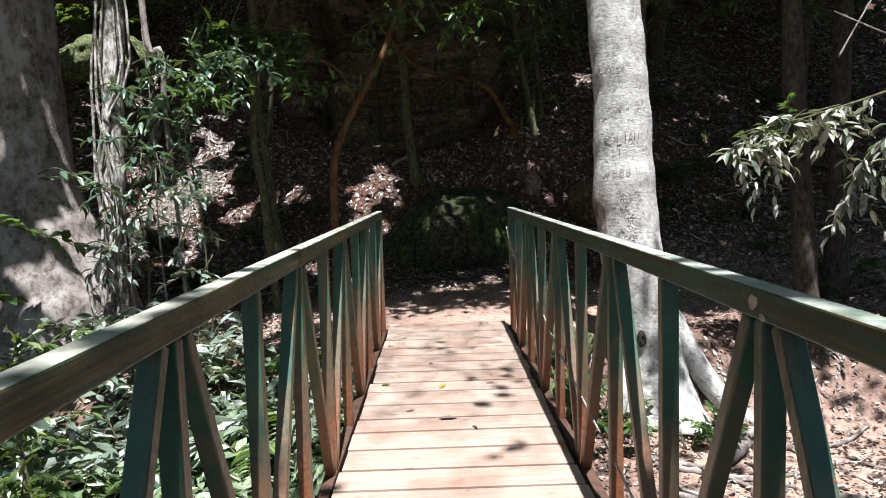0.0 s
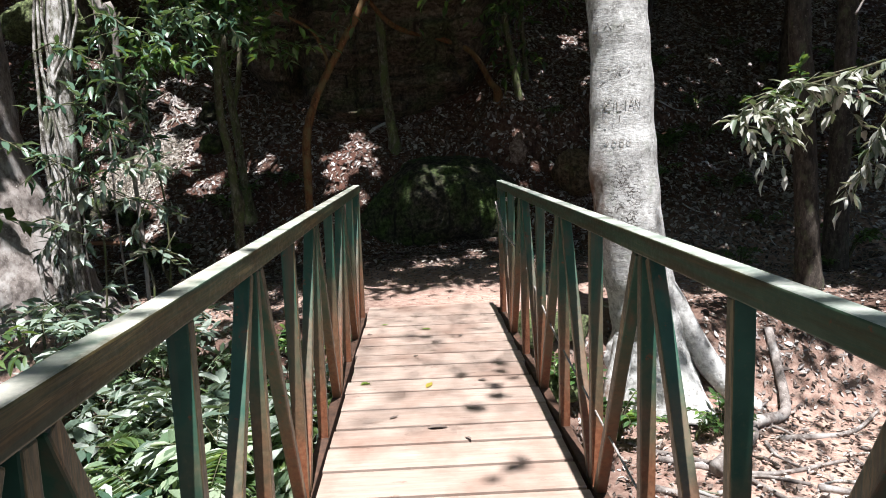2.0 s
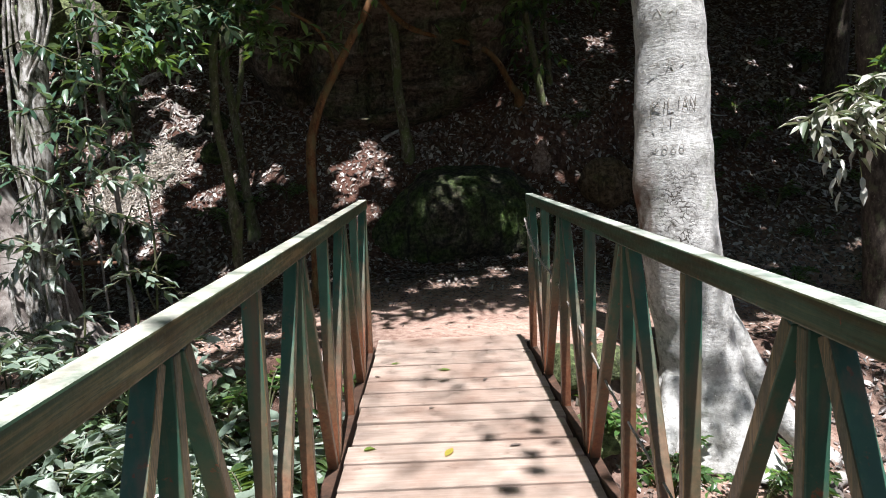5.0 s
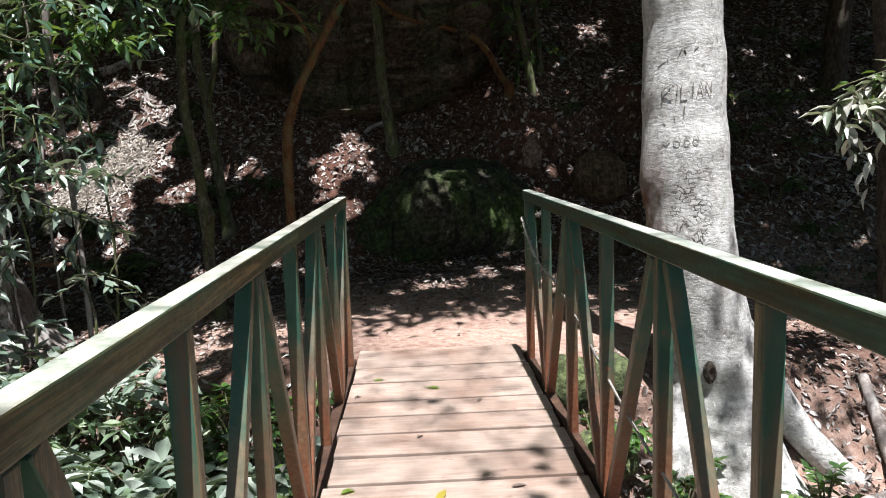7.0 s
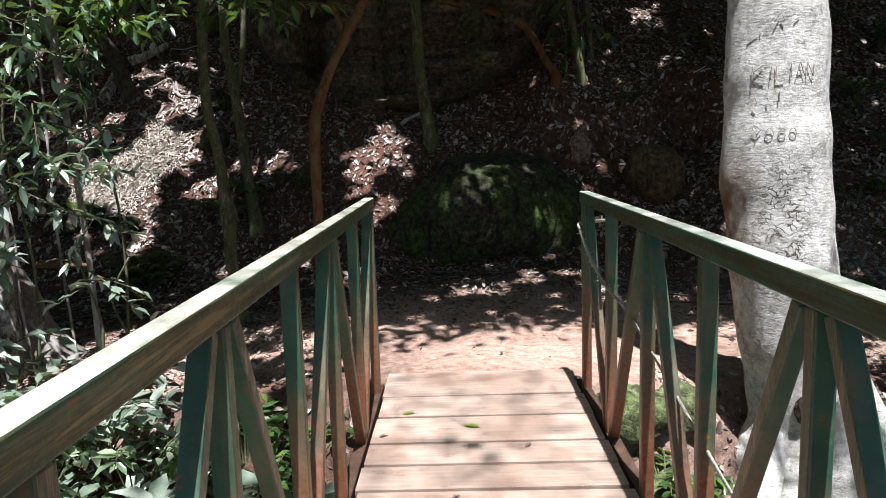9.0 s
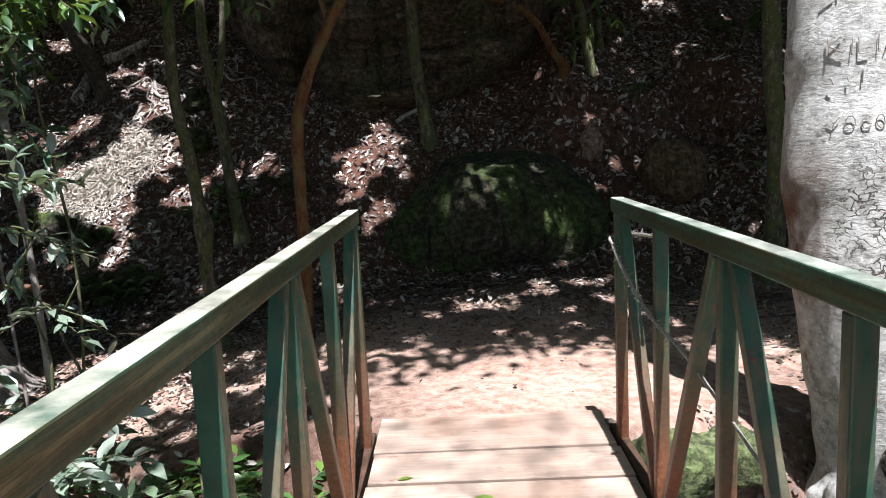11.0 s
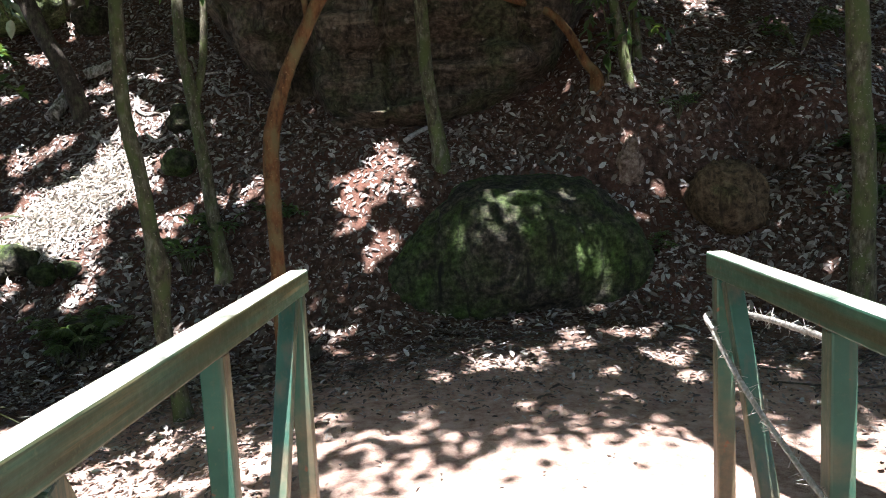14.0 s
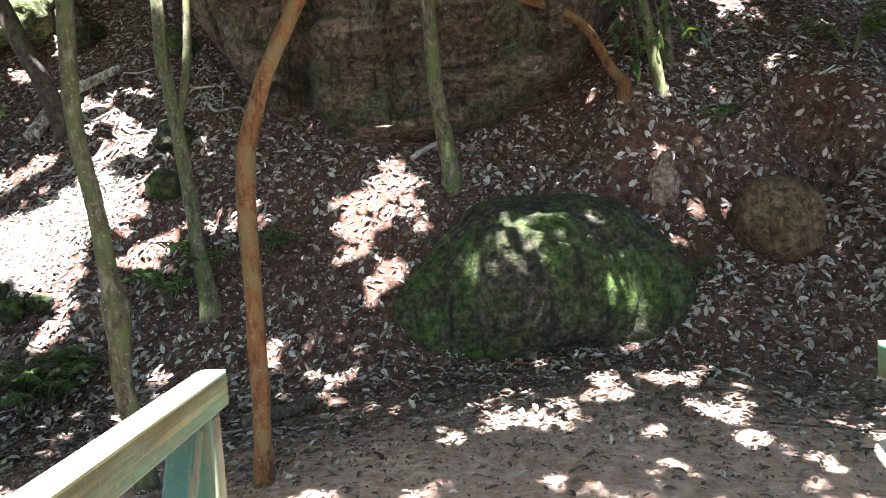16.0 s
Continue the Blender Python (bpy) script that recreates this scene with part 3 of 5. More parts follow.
def build_trees():
    # the pale carved tree beside the bridge
    g = gz(1.95, 6.95)
    plant_tree([(2.02, 6.98, g - 0.3, 0.46), (2.0, 6.98, g + 0.05, 0.36), (1.98, 6.98, -0.2, 0.29), (1.87, 6.98, 0.3, 0.28), (1.8, 6.98, 0.75, 0.275), (1.755, 6.98, 1.2, 0.275),
                (1.735, 6.98, 1.95, 0.25), (1.67, 6.98, 2.85, 0.232), (1.58, 7.05, 5.0, 0.21), (1.5, 7.2, 9.0, 0.14)], BARK_PALE,
               "tall pale grey tree with carved bark beside the bridge", 56, 150, 0.032, 0.5, 2,
               limbs=[[(2.02, 6.88, 0.2, 0.12), (2.22, 6.86, -0.12, 0.11), (2.42, 6.8, -0.5, 0.11), (2.75, 6.7, -0.88, 0.1), (3.1, 6.6, -1.1, 0.08)], [(1.75, 6.88, -0.3, 0.1), (1.55, 6.63, -0.8, 0.09), (1.4, 6.4, -1.05, 0.06)]])
    # big flared tree on the other side
    g = gz(-4.5, 8.6)
    plant_tree([(-4.42, 8.6, g - 0.3, 1.3), (-4.45, 8.6, g + 0.1, 1.0), (-4.5, 8.6, 0.4, 0.82), (-4.56, 8.6, 0.9, 0.66), (-4.62, 8.6, 1.62, 0.53), (-4.66, 8.6, 2.9, 0.49),
                (-4.7, 8.7, 6.0, 0.4), (-4.8, 8.8, 10.0, 0.22)], BARK_GREY, "massive grey tree with a flaring base", 36, 70, 0.03, 0.25, 4)
    # vine-hung slender tree and its climbers
    g = gz(-3.45, 8.25)
    wr = rng(66)
    lim = []
    for i in range(6):
        w = wr.normal(0, 0.1, 7)
        lim.append([(-3.52 + w[0] * 1.6, 8.08, g - 0.1, 0.024), (-3.51 + w[1], 8.06, 0.4, 0.02), (-3.49 + w[2], 8.1, 0.95, 0.018), (-3.46 + w[3], 8.1, 1.5, 0.018), (-3.42 + w[4], 8.1, 2.1, 0.016), (-3.37 + w[5], 8.12, 2.8, 0.014), (-3.3 + w[6], 8.2, 4.5, 0.01)])
    plant_tree([(-3.54, 8.25, g - 0.2, 0.2), (-3.52, 8.25, 0.25, 0.14), (-3.48, 8.25, 1.0, 0.12), (-3.43, 8.25, 2.0, 0.115), (-3.34, 8.25, 3.2, 0.11), (-3.25, 8.3, 8.0, 0.08)], BARK_PALE2,
               "slender grey tree wrapped in woody climbers", 16, 50, 0.1, 0.2, 6, limbs=lim)
    # thin liana stem hung with leaves
    g = gz(-2.75, 8.2)
    plant_tree([(-2.74, 8.2, g - 0.1, 0.022), (-2.74, 8.2, 0.5, 0.022), (-2.78, 8.2, 1.35, 0.024), (-2.83, 8.2, 2.15, 0.03), (-2.84, 8.2, 2.8, 0.035), (-3.0, 8.2, 3.3, 0.035), (-3.1, 8.4, 8.0, 0.03)],
               BARK_GREY, "thin leafy liana stem", 8, 40, 0.05, 0, 7, crown=False)
    # leaning mossy stem on the far bank
    g = gz(-2.1, 9.6)
    plant_tree([(-2.04, 9.6, g - 0.15, 0.075), (-2.09, 9.6, 0.05, 0.055), (-2.14, 9.6, 0.36, 0.058), (-2.13, 9.6, 0.62, 0.062), (-2.13, 9.6, 0.79, 0.08), (-2.15, 9.6, 0.98, 0.054), (-2.19, 9.6, 1.4, 0.048), (-2.26, 9.6, 1.88, 0.047), (-2.24, 9.6, 2.55, 0.045), (-2.2, 9.6, 3.4, 0.04), (-2.4, 9.7, 7.5, 0.03)],
               BARK_MOSS, "slim mossy tree with a swollen knot", 14, 60, 0.05, 0.15, 9)
    g = gz(-2.53, 11.85)
    plant_tree([(-2.5, 11.85, g - 0.2, 0.13), (-2.53, 11.85, g + 0.15, 0.085), (-2.58, 11.85, 1.02, 0.066), (-2.63, 11.85, 1.67, 0.062), (-2.71, 11.85, 2.41, 0.058), (-2.74, 11.85, 3.14, 0.055), (-2.6, 12.0, 8.5, 0.05)],
               BARK_MOSS, "slim mossy tree on the hillside", 14, 50, 0.05, 0.2, 11, limbs=[[(-2.68, 11.87, 2.05, 0.045), (-2.55, 11.9, 2.6, 0.04), (-2.5, 11.95, 3.5, 0.03)]])
    # orange-barked tree with an elbow
    g = gz(-1.28, 9.4)
    plant_tree([(-1.29, 9.4, g - 0.15, 0.066), (-1.27, 9.4, 0.0, 0.05), (-1.255, 9.4, 0.5, 0.048), (-1.25, 9.4, 1.1, 0.048), (-1.24, 9.4, 1.5, 0.053), (-1.2, 9.4, 1.72, 0.049), (-1.09, 9.4, 2.02, 0.042), (-0.94, 9.4, 2.3, 0.043),
                (-0.79, 9.4, 2.56, 0.042), (-0.5, 9.4, 3.1, 0.038), (-0.2, 9.5, 4.2, 0.034), (0.2, 9.7, 7.5, 0.025)], BARK_ORANGE, "crooked orange-barked tree with an elbow in its trunk", 18, 90, 0.07, 0.2, 13,
               limbs=[[(-0.94, 9.4, 2.3, 0.024), (-0.98, 9.4, 2.5, 0.022), (-1.15, 9.4, 2.78, 0.018), (-1.6, 9.35, 3.0, 0.012)]])
    g = gz(-0.33, 12.65)
    plant_tree([(-0.31, 12.65, g - 0.2, 0.13), (-0.33, 12.65, g + 0.12, 0.09), (-0.38, 12.65, 1.93, 0.08), (-0.43, 12.65, 2.36, 0.075), (-0.455, 12.65, 3.16, 0.07), (-0.5, 12.65, 5.0, 0.065), (-0.4, 12.6, 9.5, 0.05)], BARK_MOSS,
               "grey-patched tree standing below the cliff", 14, 40, 0.06, 0.2, 15)
    # rust-coloured arched tree and two companions above the boulder
    g = gz(1.4, 12.8)
    plant_tree([(1.42, 12.8, g - 0.2, 0.12), (1.38, 12.8, g + 0.1, 0.065), (1.27, 12.8, 2.42, 0.05), (1.1, 12.8, 2.74, 0.046), (0.86, 12.8, 2.98, 0.042), (0.4, 12.75, 3.14, 0.038), (-0.35, 12.6, 3.38, 0.04), (-1.1, 12.5, 4.4, 0.02)],
               BARK_ORANGE, "arched rust-coloured tree leaning over the slope", 14, 40, 0.05, 0.2, 17, crown=False)
    for x, y, r, s in ((1.72, 12.84, 0.055, 19), (1.92, 13.2, 0.042, 20)):
        plant_tree(high(x, y, r, 7.0, (-1.0 if s == 19 else -0.4, 0.2), 0.08, s), BARK_MOSS, "slim leaning tree on the hillside", 10, 30, 0.05, 0.1, s)
    # trunks on the other side of the pale tree
    g = gz(4.12, 8.3)
    plant_tree([(4.14, 8.3, g - 0.2, 0.2), (4.12, 8.3, 0.0, 0.13), (4.04, 8.3, 1.2, 0.115), (3.98, 8.3, 2.0, 0.11), (3.92, 8.3, 2.9, 0.105), (3.8, 8.4, 8.5, 0.06)], BARK_DARK, "dark straight tree behind a leafy branch", 16, 40, 0.04, 0.3, 22)
    g = gz(3.05, 10.6)
    plant_tree([(3.02, 10.6, g - 0.15, 0.13), (3.04, 10.6, 0.4, 0.095), (3.04, 10.6, 1.3, 0.085), (2.97, 10.6, 2.5, 0.082), (2.9, 10.7, 8.5, 0.05)], BARK_MOSS, "lichen-spotted tree by the path", 14, 40, 0.05, 0.2, 24)
    plant_tree(high(5.0, 9.3, 0.13, 9, (0.1, 0), 0.06, 26), BARK_DARK, "thick dark tree on the slope", 14, 40, 0.05, 0.3, 26)
    # the wood beyond and around
    r = rng(31)
    plant_tree([(-4.72, 13.6, 1.9, 0.15), (-4.76, 13.6, 2.2, 0.12), (-4.92, 13.6, 2.75, 0.105), (-5.3, 13.6, 3.6, 0.1), (-6.2, 13.8, 5.8, 0.09), (-6.9, 14.2, 9.8, 0.05)], BARK_DARK, "dark tree leaning over the slope", 14, 40, 0.05, 0.25, 29)
    spots = [(-6.6, 17.5), (-4.6, 18.5), (4.6, 15.5), (6.4, 13.2), (7.8, 16.5), (3.4, 18.5), (9.8, 11.5), (8.8, 8.0), (-8.6, 12.2), (-7.2, 9.6), (-9.5, 16.5), (-10.5, 7.0), (-6.8, 4.2), (6.3, 5.6), (7.2, 1.5),
             (-7.8, 0.5), (-4.2, -4.0), (4.8, -4.2), (0.6, -6.5), (-9.5, -4.5), (9.8, -3.0), (0.8, 20.5), (-2.4, 21.0), (6.2, 21.5), (11.5, 19.0), (-8.0, 22.0), (12.5, 14.5), (-12.5, 13.0), (-13.0, 19.5), (13.5, 5.0), (-3.5, 26), (3.0, 27), (9.0, 26.5), (-10, 27.5)]
    for i, (x, y) in enumerate(spots):
        plant_tree(high(x, y, r.uniform(0.1, 0.2), r.uniform(8, 10), (r.normal(0, 0.6), r.normal(0, 0.4)), 0.15, 40 + i), [BARK_DARK, BARK_MOSS, BARK_DARK][i % 3], "dark forest tree among the undergrowth", 10, 26, 0.06, 0.25, i + 40)


build_trees()


def build_crowns():
    """Leaves of the forest roof, placed out of view to shape the sunlight, shared out to the nearest trunk; open where
    the sun comes down.
    """
    r = rng(77)
    n = 90000
    P = np.stack([r.uniform(-16, 16, n), r.uniform(-9, 31, n), np.zeros(n)], -1)
    P[60000:, 1] = r.uniform(5.5, 21, n - 60000)
    P[76000:, 1] = r.uniform(12, 21, n - 76000)
    P[60000:, 0] = r.uniform(-10, 10, n - 60000)
    lift = ground(P[:, 0], P[:, 1])
    P[:, 2] = np.maximum(lift, -0.3) + 7.0 + 3.0 * r.random(n) ** 1.3
    keep = np.ones(n, bool)
    s = np.array(SUN)
    fl = rng(78)
    flecks = []
    for k in range(70):
        fx, fy = fl.uniform(-5.5, 2.2), fl.uniform(10.2, 12.7)
        if -0.9 < fx < 1.8 and fy > 10.9:
            continue
        flecks.append((fx, fy, fl.uniform(0.02, 0.13), fl.uniform(0.02, 0.13), float(ground(fx, fy))))
    for cx, cy, rx, ry, cz in LIT + flecks:
        q = P - s[None] * ((P[:, 2] - cz) / s[2])[:, None]
        d = np.hypot((q[:, 0] - cx) / (rx + 0.1), (q[:, 1] - cy) / (ry + 0.1))
        keep &= ~((d < 1) | ((d < 1.25) & (r.random(n) < 0.5)))
    stray = r.random(n) < 0.0015
    foot = P - s[None] * (P[:, 2] / s[2])[:, None]
    keep |= stray & ~((np.abs(foot[:, 0] - 0.1) < 1.0) & (foot[:, 1] > 2.0) & (foot[:, 1] < 8.3))
    P = P[keep]
    # small leaves that fray the edges of the sunny gaps
    fray = []
    for cx, cy, rx, ry, cz in LIT[3:4] + LIT[6:7] + LIT[11:13]:
        m = int(60 + 150 * (rx + ry))
        th, d = r.uniform(0, 2 * math.pi, m), r.uniform(0.85, 1.3, m)
        z = r.uniform(7, 9.5, m)
        q = np.stack([cx + rx * d * np.cos(th), cy + ry * d * np.sin(th), np.full(m, cz)], -1)
        ok = ~((np.abs(q[:, 0] - 0.08) < 0.8) & (q[:, 1] < 7.5) & (q[:, 1] > 2.3))
        fray.append((q + s[None] * ((z - cz) / s[2])[:, None])[ok])
    # leaf clusters added out of view to throw dapples on chosen spots
    for cx, cy, sx, sy, m in ((0.5, 4.7, 0.12, 0.45, 14), (0.1, 6.2, 0.35, 0.15, 4), (-0.52, 1.9, 0.12, 0.6, 60), (0.72, 2.2, 0.12, 0.6, 60), (0.4, 8.98, 1.0, 0.22, 680), (0.3, 8.65, 0.9, 0.16, 110), (-0.5, 8.3, 0.35, 0.25, 110), (2.0, 8.9, 0.4, 0.25, 120), (0.2, 9.45, 1.2, 0.2, 200), (0.45, 11.6, 0.65, 0.22, 330), (3.0, 5.4, 0.9, 0.9, 130), (2.6, 4.4, 0.7, 0.4, 90)):
        z = r.uniform(7, 8.5, m)
        q = np.stack([r.normal(cx, sx, m), r.normal(cy, sy, m), np.full(m, 0.1)], -1)
        fray.append(q + s[None] * ((z - 0.1) / s[2])[:, None])
    # unseen veil of tiny leaves, added only to dim the sun on the far deck
    m = 2300
    z = r.uniform(11, 13, m)
    q = np.stack([r.uniform(-0.7, 0.9, m), 4.3 + 2.9 * r.random(m) ** 0.8, np.zeros(m)], -1)
    thin = q + s[None] * (z / s[2])[:, None]
    fray = np.vstack(fray + [thin])
    big = len(P)
    P = np.vstack([P, fray])
    A, U = random_dirs(r, len(P), 0.45), random_dirs(r, len(P), 1.0) * 0.5 + (0, 0, 1)
    L, W = r.uniform(0.3, 0.55, len(P)), r.uniform(0.55, 0.85, len(P))
    L[big:] = r.uniform(0.09, 0.19, len(P) - big)
    L[-m:] = r.uniform(0.03, 0.065, m)
    T = np.array([(t[0], t[1]) for t in TREES])
    own = np.argmin(((P[:, None, :2] - T[None]) ** 2).sum(-1), 1)
    for i, (x, y, tree, mat) in enumerate(TREES):
        k = own == i
        if k.sum() < 8:
            continue
        leaves("crown", P[k], A[k], U[k], L[k], W[k], FOLIAGE, LEAF_PLAIN, tree, i)
        tips = P[k][r.choice(k.sum(), min(6, k.sum()), False)]
        top = Vector((x, y, gz(x, y) + 6.2))
        for j, tip in enumerate(tips):
            if math.hypot(x - 1.6, y - 7.0) < 0.6 and tip[1] < 7.4:
                continue
            shade = [top.lerp(Vector(tip), q / 8) for q in range(9)]
            shade = [p - SUN * (p.z / SUN.z) for p in shade]
            if any((p.x - cx) ** 2 / (rx + 0.1) ** 2 + (p.y - cy) ** 2 / (ry + 0.1) ** 2 < 1 for p in shade for cx, cy, rx, ry, cz in LIT[:8]):
                continue
            mid = top.lerp(Vector(tip), 0.5) + Vector((0, 0, 0.3))
            v, f = tube_data([(*top, 0.05), (*mid, 0.035), (*tip, 0.012)], 6, 8, 0.05, j)
            ob_from("limb", v, f, mat, tree)


build_crowns()


# ---- rocks ----
def rock(name, centre, size, material, label, seed, rough=0.18, detail=5, flat=None, category="rock", lean=0.0, square=0.9):
    bm = bmesh.new()
    bmesh.ops.create_icosphere(bm, subdivisions=detail, radius=1)
    c = Vector(centre)
    for v in bm.verts:
        d = v.co.normalized()
        p = d * 1.3 + Vector((seed * 3.7, seed * 1.3, 0))
        k = 1 + rough * (noise.noise(p) * 1.4 + 0.5 * noise.noise(p * 2.3) + 0.4 * noise.noise(p * 5.0) + 0.2 * noise.noise(p * 11) + 0.1 * noise.noise(p * 24))
        e = square
        q = Vector([math.copysign(abs(a) ** e, a) for a in d]) * k
        v.co = Vector((q.x * size[0], q.y * size[1], q.z * size[2]))
        if flat:
            v.co.z = max(v.co.z, flat)
    for fc in bm.faces:
        fc.smooth = True
    if lean:
        for v in bm.verts:
            h = v.co.z / size[2]
            v.co.x += lean * h * size[0] - 0.22 * size[0] * max(0, h) * v.co.x / size[0]
    ob = part(name, bm, material, None)
    ob.location = c
    return tagged(ob, label, category)


def build_rocks():
    b = rock("boulder", (0.42, 11.98, 0.44), (1.2, 0.75, 0.78), MOSS_ROCK, "large dark boulder coated with green moss", 3, 0.10, 6, None, "boulder", 0.1, 0.74)
    rock("rock", (2.52, 12.05, 0.93), (0.39, 0.36, 0.38), BROWN_ROCK, "rounded brown rock lodged in the earth bank", 5, 0.16, 5, None, "rock", -0.1, 0.95)
    rock("boulder", (-6.45, 14.9, 3.95), (0.95, 0.7, 0.5), BRIGHT_MOSS, "sunlit boulder thick with bright green moss", 11, 0.16, 5, None, "boulder", 0.1, 0.85)
    rock("earth_clump", (1.63, 12.42, 1.27), (0.13, 0.14, 0.27), PALE_EARTH, "eroded pale earth clump with a mossy foot", 9, 0.3, 5, None, "earth clump", 0.1, 0.85)
    for i, (x, y, s) in enumerate(((0.98, 7.0, 0.22), (1.15, 6.7, 0.2), (0.95, 6.45, 0.16), (1.3, 7.1, 0.18))):
        rock("stone", (x, y, gz(x, y) + s * 0.3), (s, s * 0.9, s * 0.75), BRIGHT_MOSS, "lime-green mossy stone beside the bridge end", 7 + i, 0.2, 4, None, "stone")
    for i, (x, y, s) in enumerate(((-4.68, 11.95, 0.19), (-4.37, 11.86, 0.14), (-4.15, 11.92, 0.11), (-4.9, 11.85, 0.15), (-5.2, 14.9, 0.26), (-3.4, 13.4, 0.2), (-3.72, 11.3, 0.2), (-3.3, 12.9, 0.2), (-3.75, 14.6, 0.22))):
        rock("stone", (x, y, gz(x, y) + s * 0.35), (s, s, s * 0.85), MOSS_ROCK, "small moss-covered stone on the hillside", 17 + i, 0.2, 4, None, "stone")


build_rocks()


def build_cliff():
    """A sandstone face in worn ledges that overhangs the slope."""
    nx, nz = 170, 170
    V = []
    for j in range(nz + 1):
        for i in range(nx + 1):
            u, w = i / nx, j / nz
            x = -3.15 + u * 5.2
            z = 0.9 + w * 7.5
            bow = 12.98 + 0.09 * (x + 0.7) ** 2 + 1.1 * smooth01(0.9, 1.9, x) + 0.6 * smooth01(-2.6, -3.1, x)
            ledge = 0.30 * noise.noise(Vector((x * 0.22, 0, z * 1.7))) + 0.24 * noise.noise(Vector((x * 0.5, 3, z * 4.2))) + 0.12 * noise.noise(Vector((x * 1.6, 5, z * 8))) + 0.07 * noise.noise(Vector((x * 3.5, 7, z * 4)))
            lean = -0.16 * max(0, z - 2.6)
            cleft = 0.55 * math.exp(-((x + 1.85 + 0.1 * math.sin(z * 3)) / 0.16) ** 2) + 0.35 * math.exp(-((x - 0.25) / 0.4) ** 2) * smooth01(2.3, 1.8, z)
            block = 0.35 * noise.noise(Vector((x * 0.55, 9, z * 0.45)))
            layer = (z * 0.85 + 0.6 * noise.noise(Vector((x * 0.45, 1, z * 0.35)))) % 1
            joint = 0.10 * max(0, 1 - abs(((x + 0.35 * noise.noise(Vector((2, x, z * 0.8)))) * 0.55) % 1 - 0.5) * 22)
            under = 1.72 + 0.26 * (x + 0.75) ** 2
            bow = bow + 0.8 * smooth01(under + 0.3, under - 0.3, z)
            V.append((x, bow + lean + ledge + block + cleft - 0.3 * layer ** 1.5 + joint * 1.5, z))
    n = len(V)
    V += [(x, max(y, 13.5) + 5.5, z) for x, y, z in V]
    F = []
    for j in range(nz):
        for i in range(nx):
            a = j * (nx + 1) + i
            F.append((a, a + 1, a + nx + 2, a + nx + 1))
            F.append((n + a, n + a + nx + 1, n + a + nx + 2, n + a + 1))
    for j in range(nz):
        for i in (0, nx):
            a = j * (nx + 1) + i
            F.append((a, a + nx + 1, n + a + nx + 1, n + a))
    for i in range(nx):
        for j in (0, nz):
            a = j * (nx + 1) + i
            F.append((a, a + 1, n + a + 1, n + a))
    ob = ob_from("cliff", V, F, SANDSTONE)
    tagged(ob, "dark layered sandstone cliff above the slope", "cliff")


build_cliff()


# ---- leaf litter ----
def litter(name, n, box, size, seed, label, density=None, shape=LEAF_FINE):
    r = rng(seed)
    x, y = r.uniform(box[0], box[2], n), r.uniform(box[1], box[3], n)
    if density is not None:
        k = r.random(n) < density(x, y)
        x, y = x[k], y[k]
    n = len(x)
    N = ground_normal(x, y)
    P = np.stack([x, y, ground(x, y) + r.uniform(0.0, 0.03, n)], -1)
    A = random_dirs(r, n)
    A = A - N * (A * N).sum(-1)[:, None] + N * r.normal(0.03, 0.17, n)[:, None]
    U = N + random_dirs(r, n) * 0.25
    ob = leaves(name, P, A, U, r.uniform(size[0], size[1], n), r.uniform(0.3, 0.6, n), LITTER, shape, None, seed)
    return tagged(ob, label, "leaf litter", kind="stuff")


def hill_density(x, y):
    d = 0.25 + 0.75 * smooth01(9.9, 10.9, y + 0.25 * np.maximum(x - 2, 0))
    patch = np.array([noise.noise(Vector((a * 0.7, b * 0.7, 4))) for a, b in zip(x, y)])
    thin = 1 - 0.5 * np.exp(-((x + 1.2) / 1.0) ** 4 - ((y - 12.0) / 0.8) ** 4)
    bare = 1 - 0.85 * np.exp(-((x - 1.75) / 0.3) ** 2 - ((y - 12.1) / 0.4) ** 2)
    return d * thin * bare * np.clip(0.75 + 0.9 * patch, 0.15, 1)


litter("leaf_litter", 95000, (-8, 10.0, 9, 18), (0.04, 0.115), 101, "dry brown and grey leaves strewn over the hillside", hill_density)
litter("leaf_litter", 13000, (-5, 7.0, 6, 10.5), (0.035, 0.085), 102, "scattered small dry leaves on the trodden path", lambda x, y: np.clip(0.12 * smooth01(8.3, 9.2, y) + 0.006 + 0.5 * smooth01(1.5, 3.0, np.abs(x)) + 0.6 * smooth01(-0.6, -1.3, x) + 0.6 * smooth01(8.8, 10.2, y), 0, 1))
litter("leaf_litter", 26000, (-9, -2, 10, 7.2), (0.045, 0.11), 103, "dry leaves on the ground below the bridge", lambda x, y: np.where((np.abs(x) < 0.6), 0.1, 0.8) * (1 - 0.8 * sand_mask(x, y)))
litter("leaf_litter", 26000, (-16, 16, 18, 30), (0.09, 0.2), 104, "dry leaves on the upper hillside", None, LEAF_PLAIN)
litter("leaf_crumbs", 60000, (-6, 7.6, 6, 15.5), (0.015, 0.045), 106, "crumbled bits of dry leaves on the earth", lambda x, y: np.clip(smooth01(8.5, 10.2, y) + smooth01(1.3, 2.5, np.abs(x - 0.5)), 0.02, 1), LEAF_PLAIN)
litter("leaf_crumbs", 9000, (1.2, 3, 5.5, 7.4), (0.015, 0.07), 107, "crumbled bits of dry leaves on the sandy bank", None, LEAF_PLAIN)
litter("leaf_litter", 9000, (5, 5, 14, 16), (0.08, 0.16), 105, "dry leaves on the shaded slope")


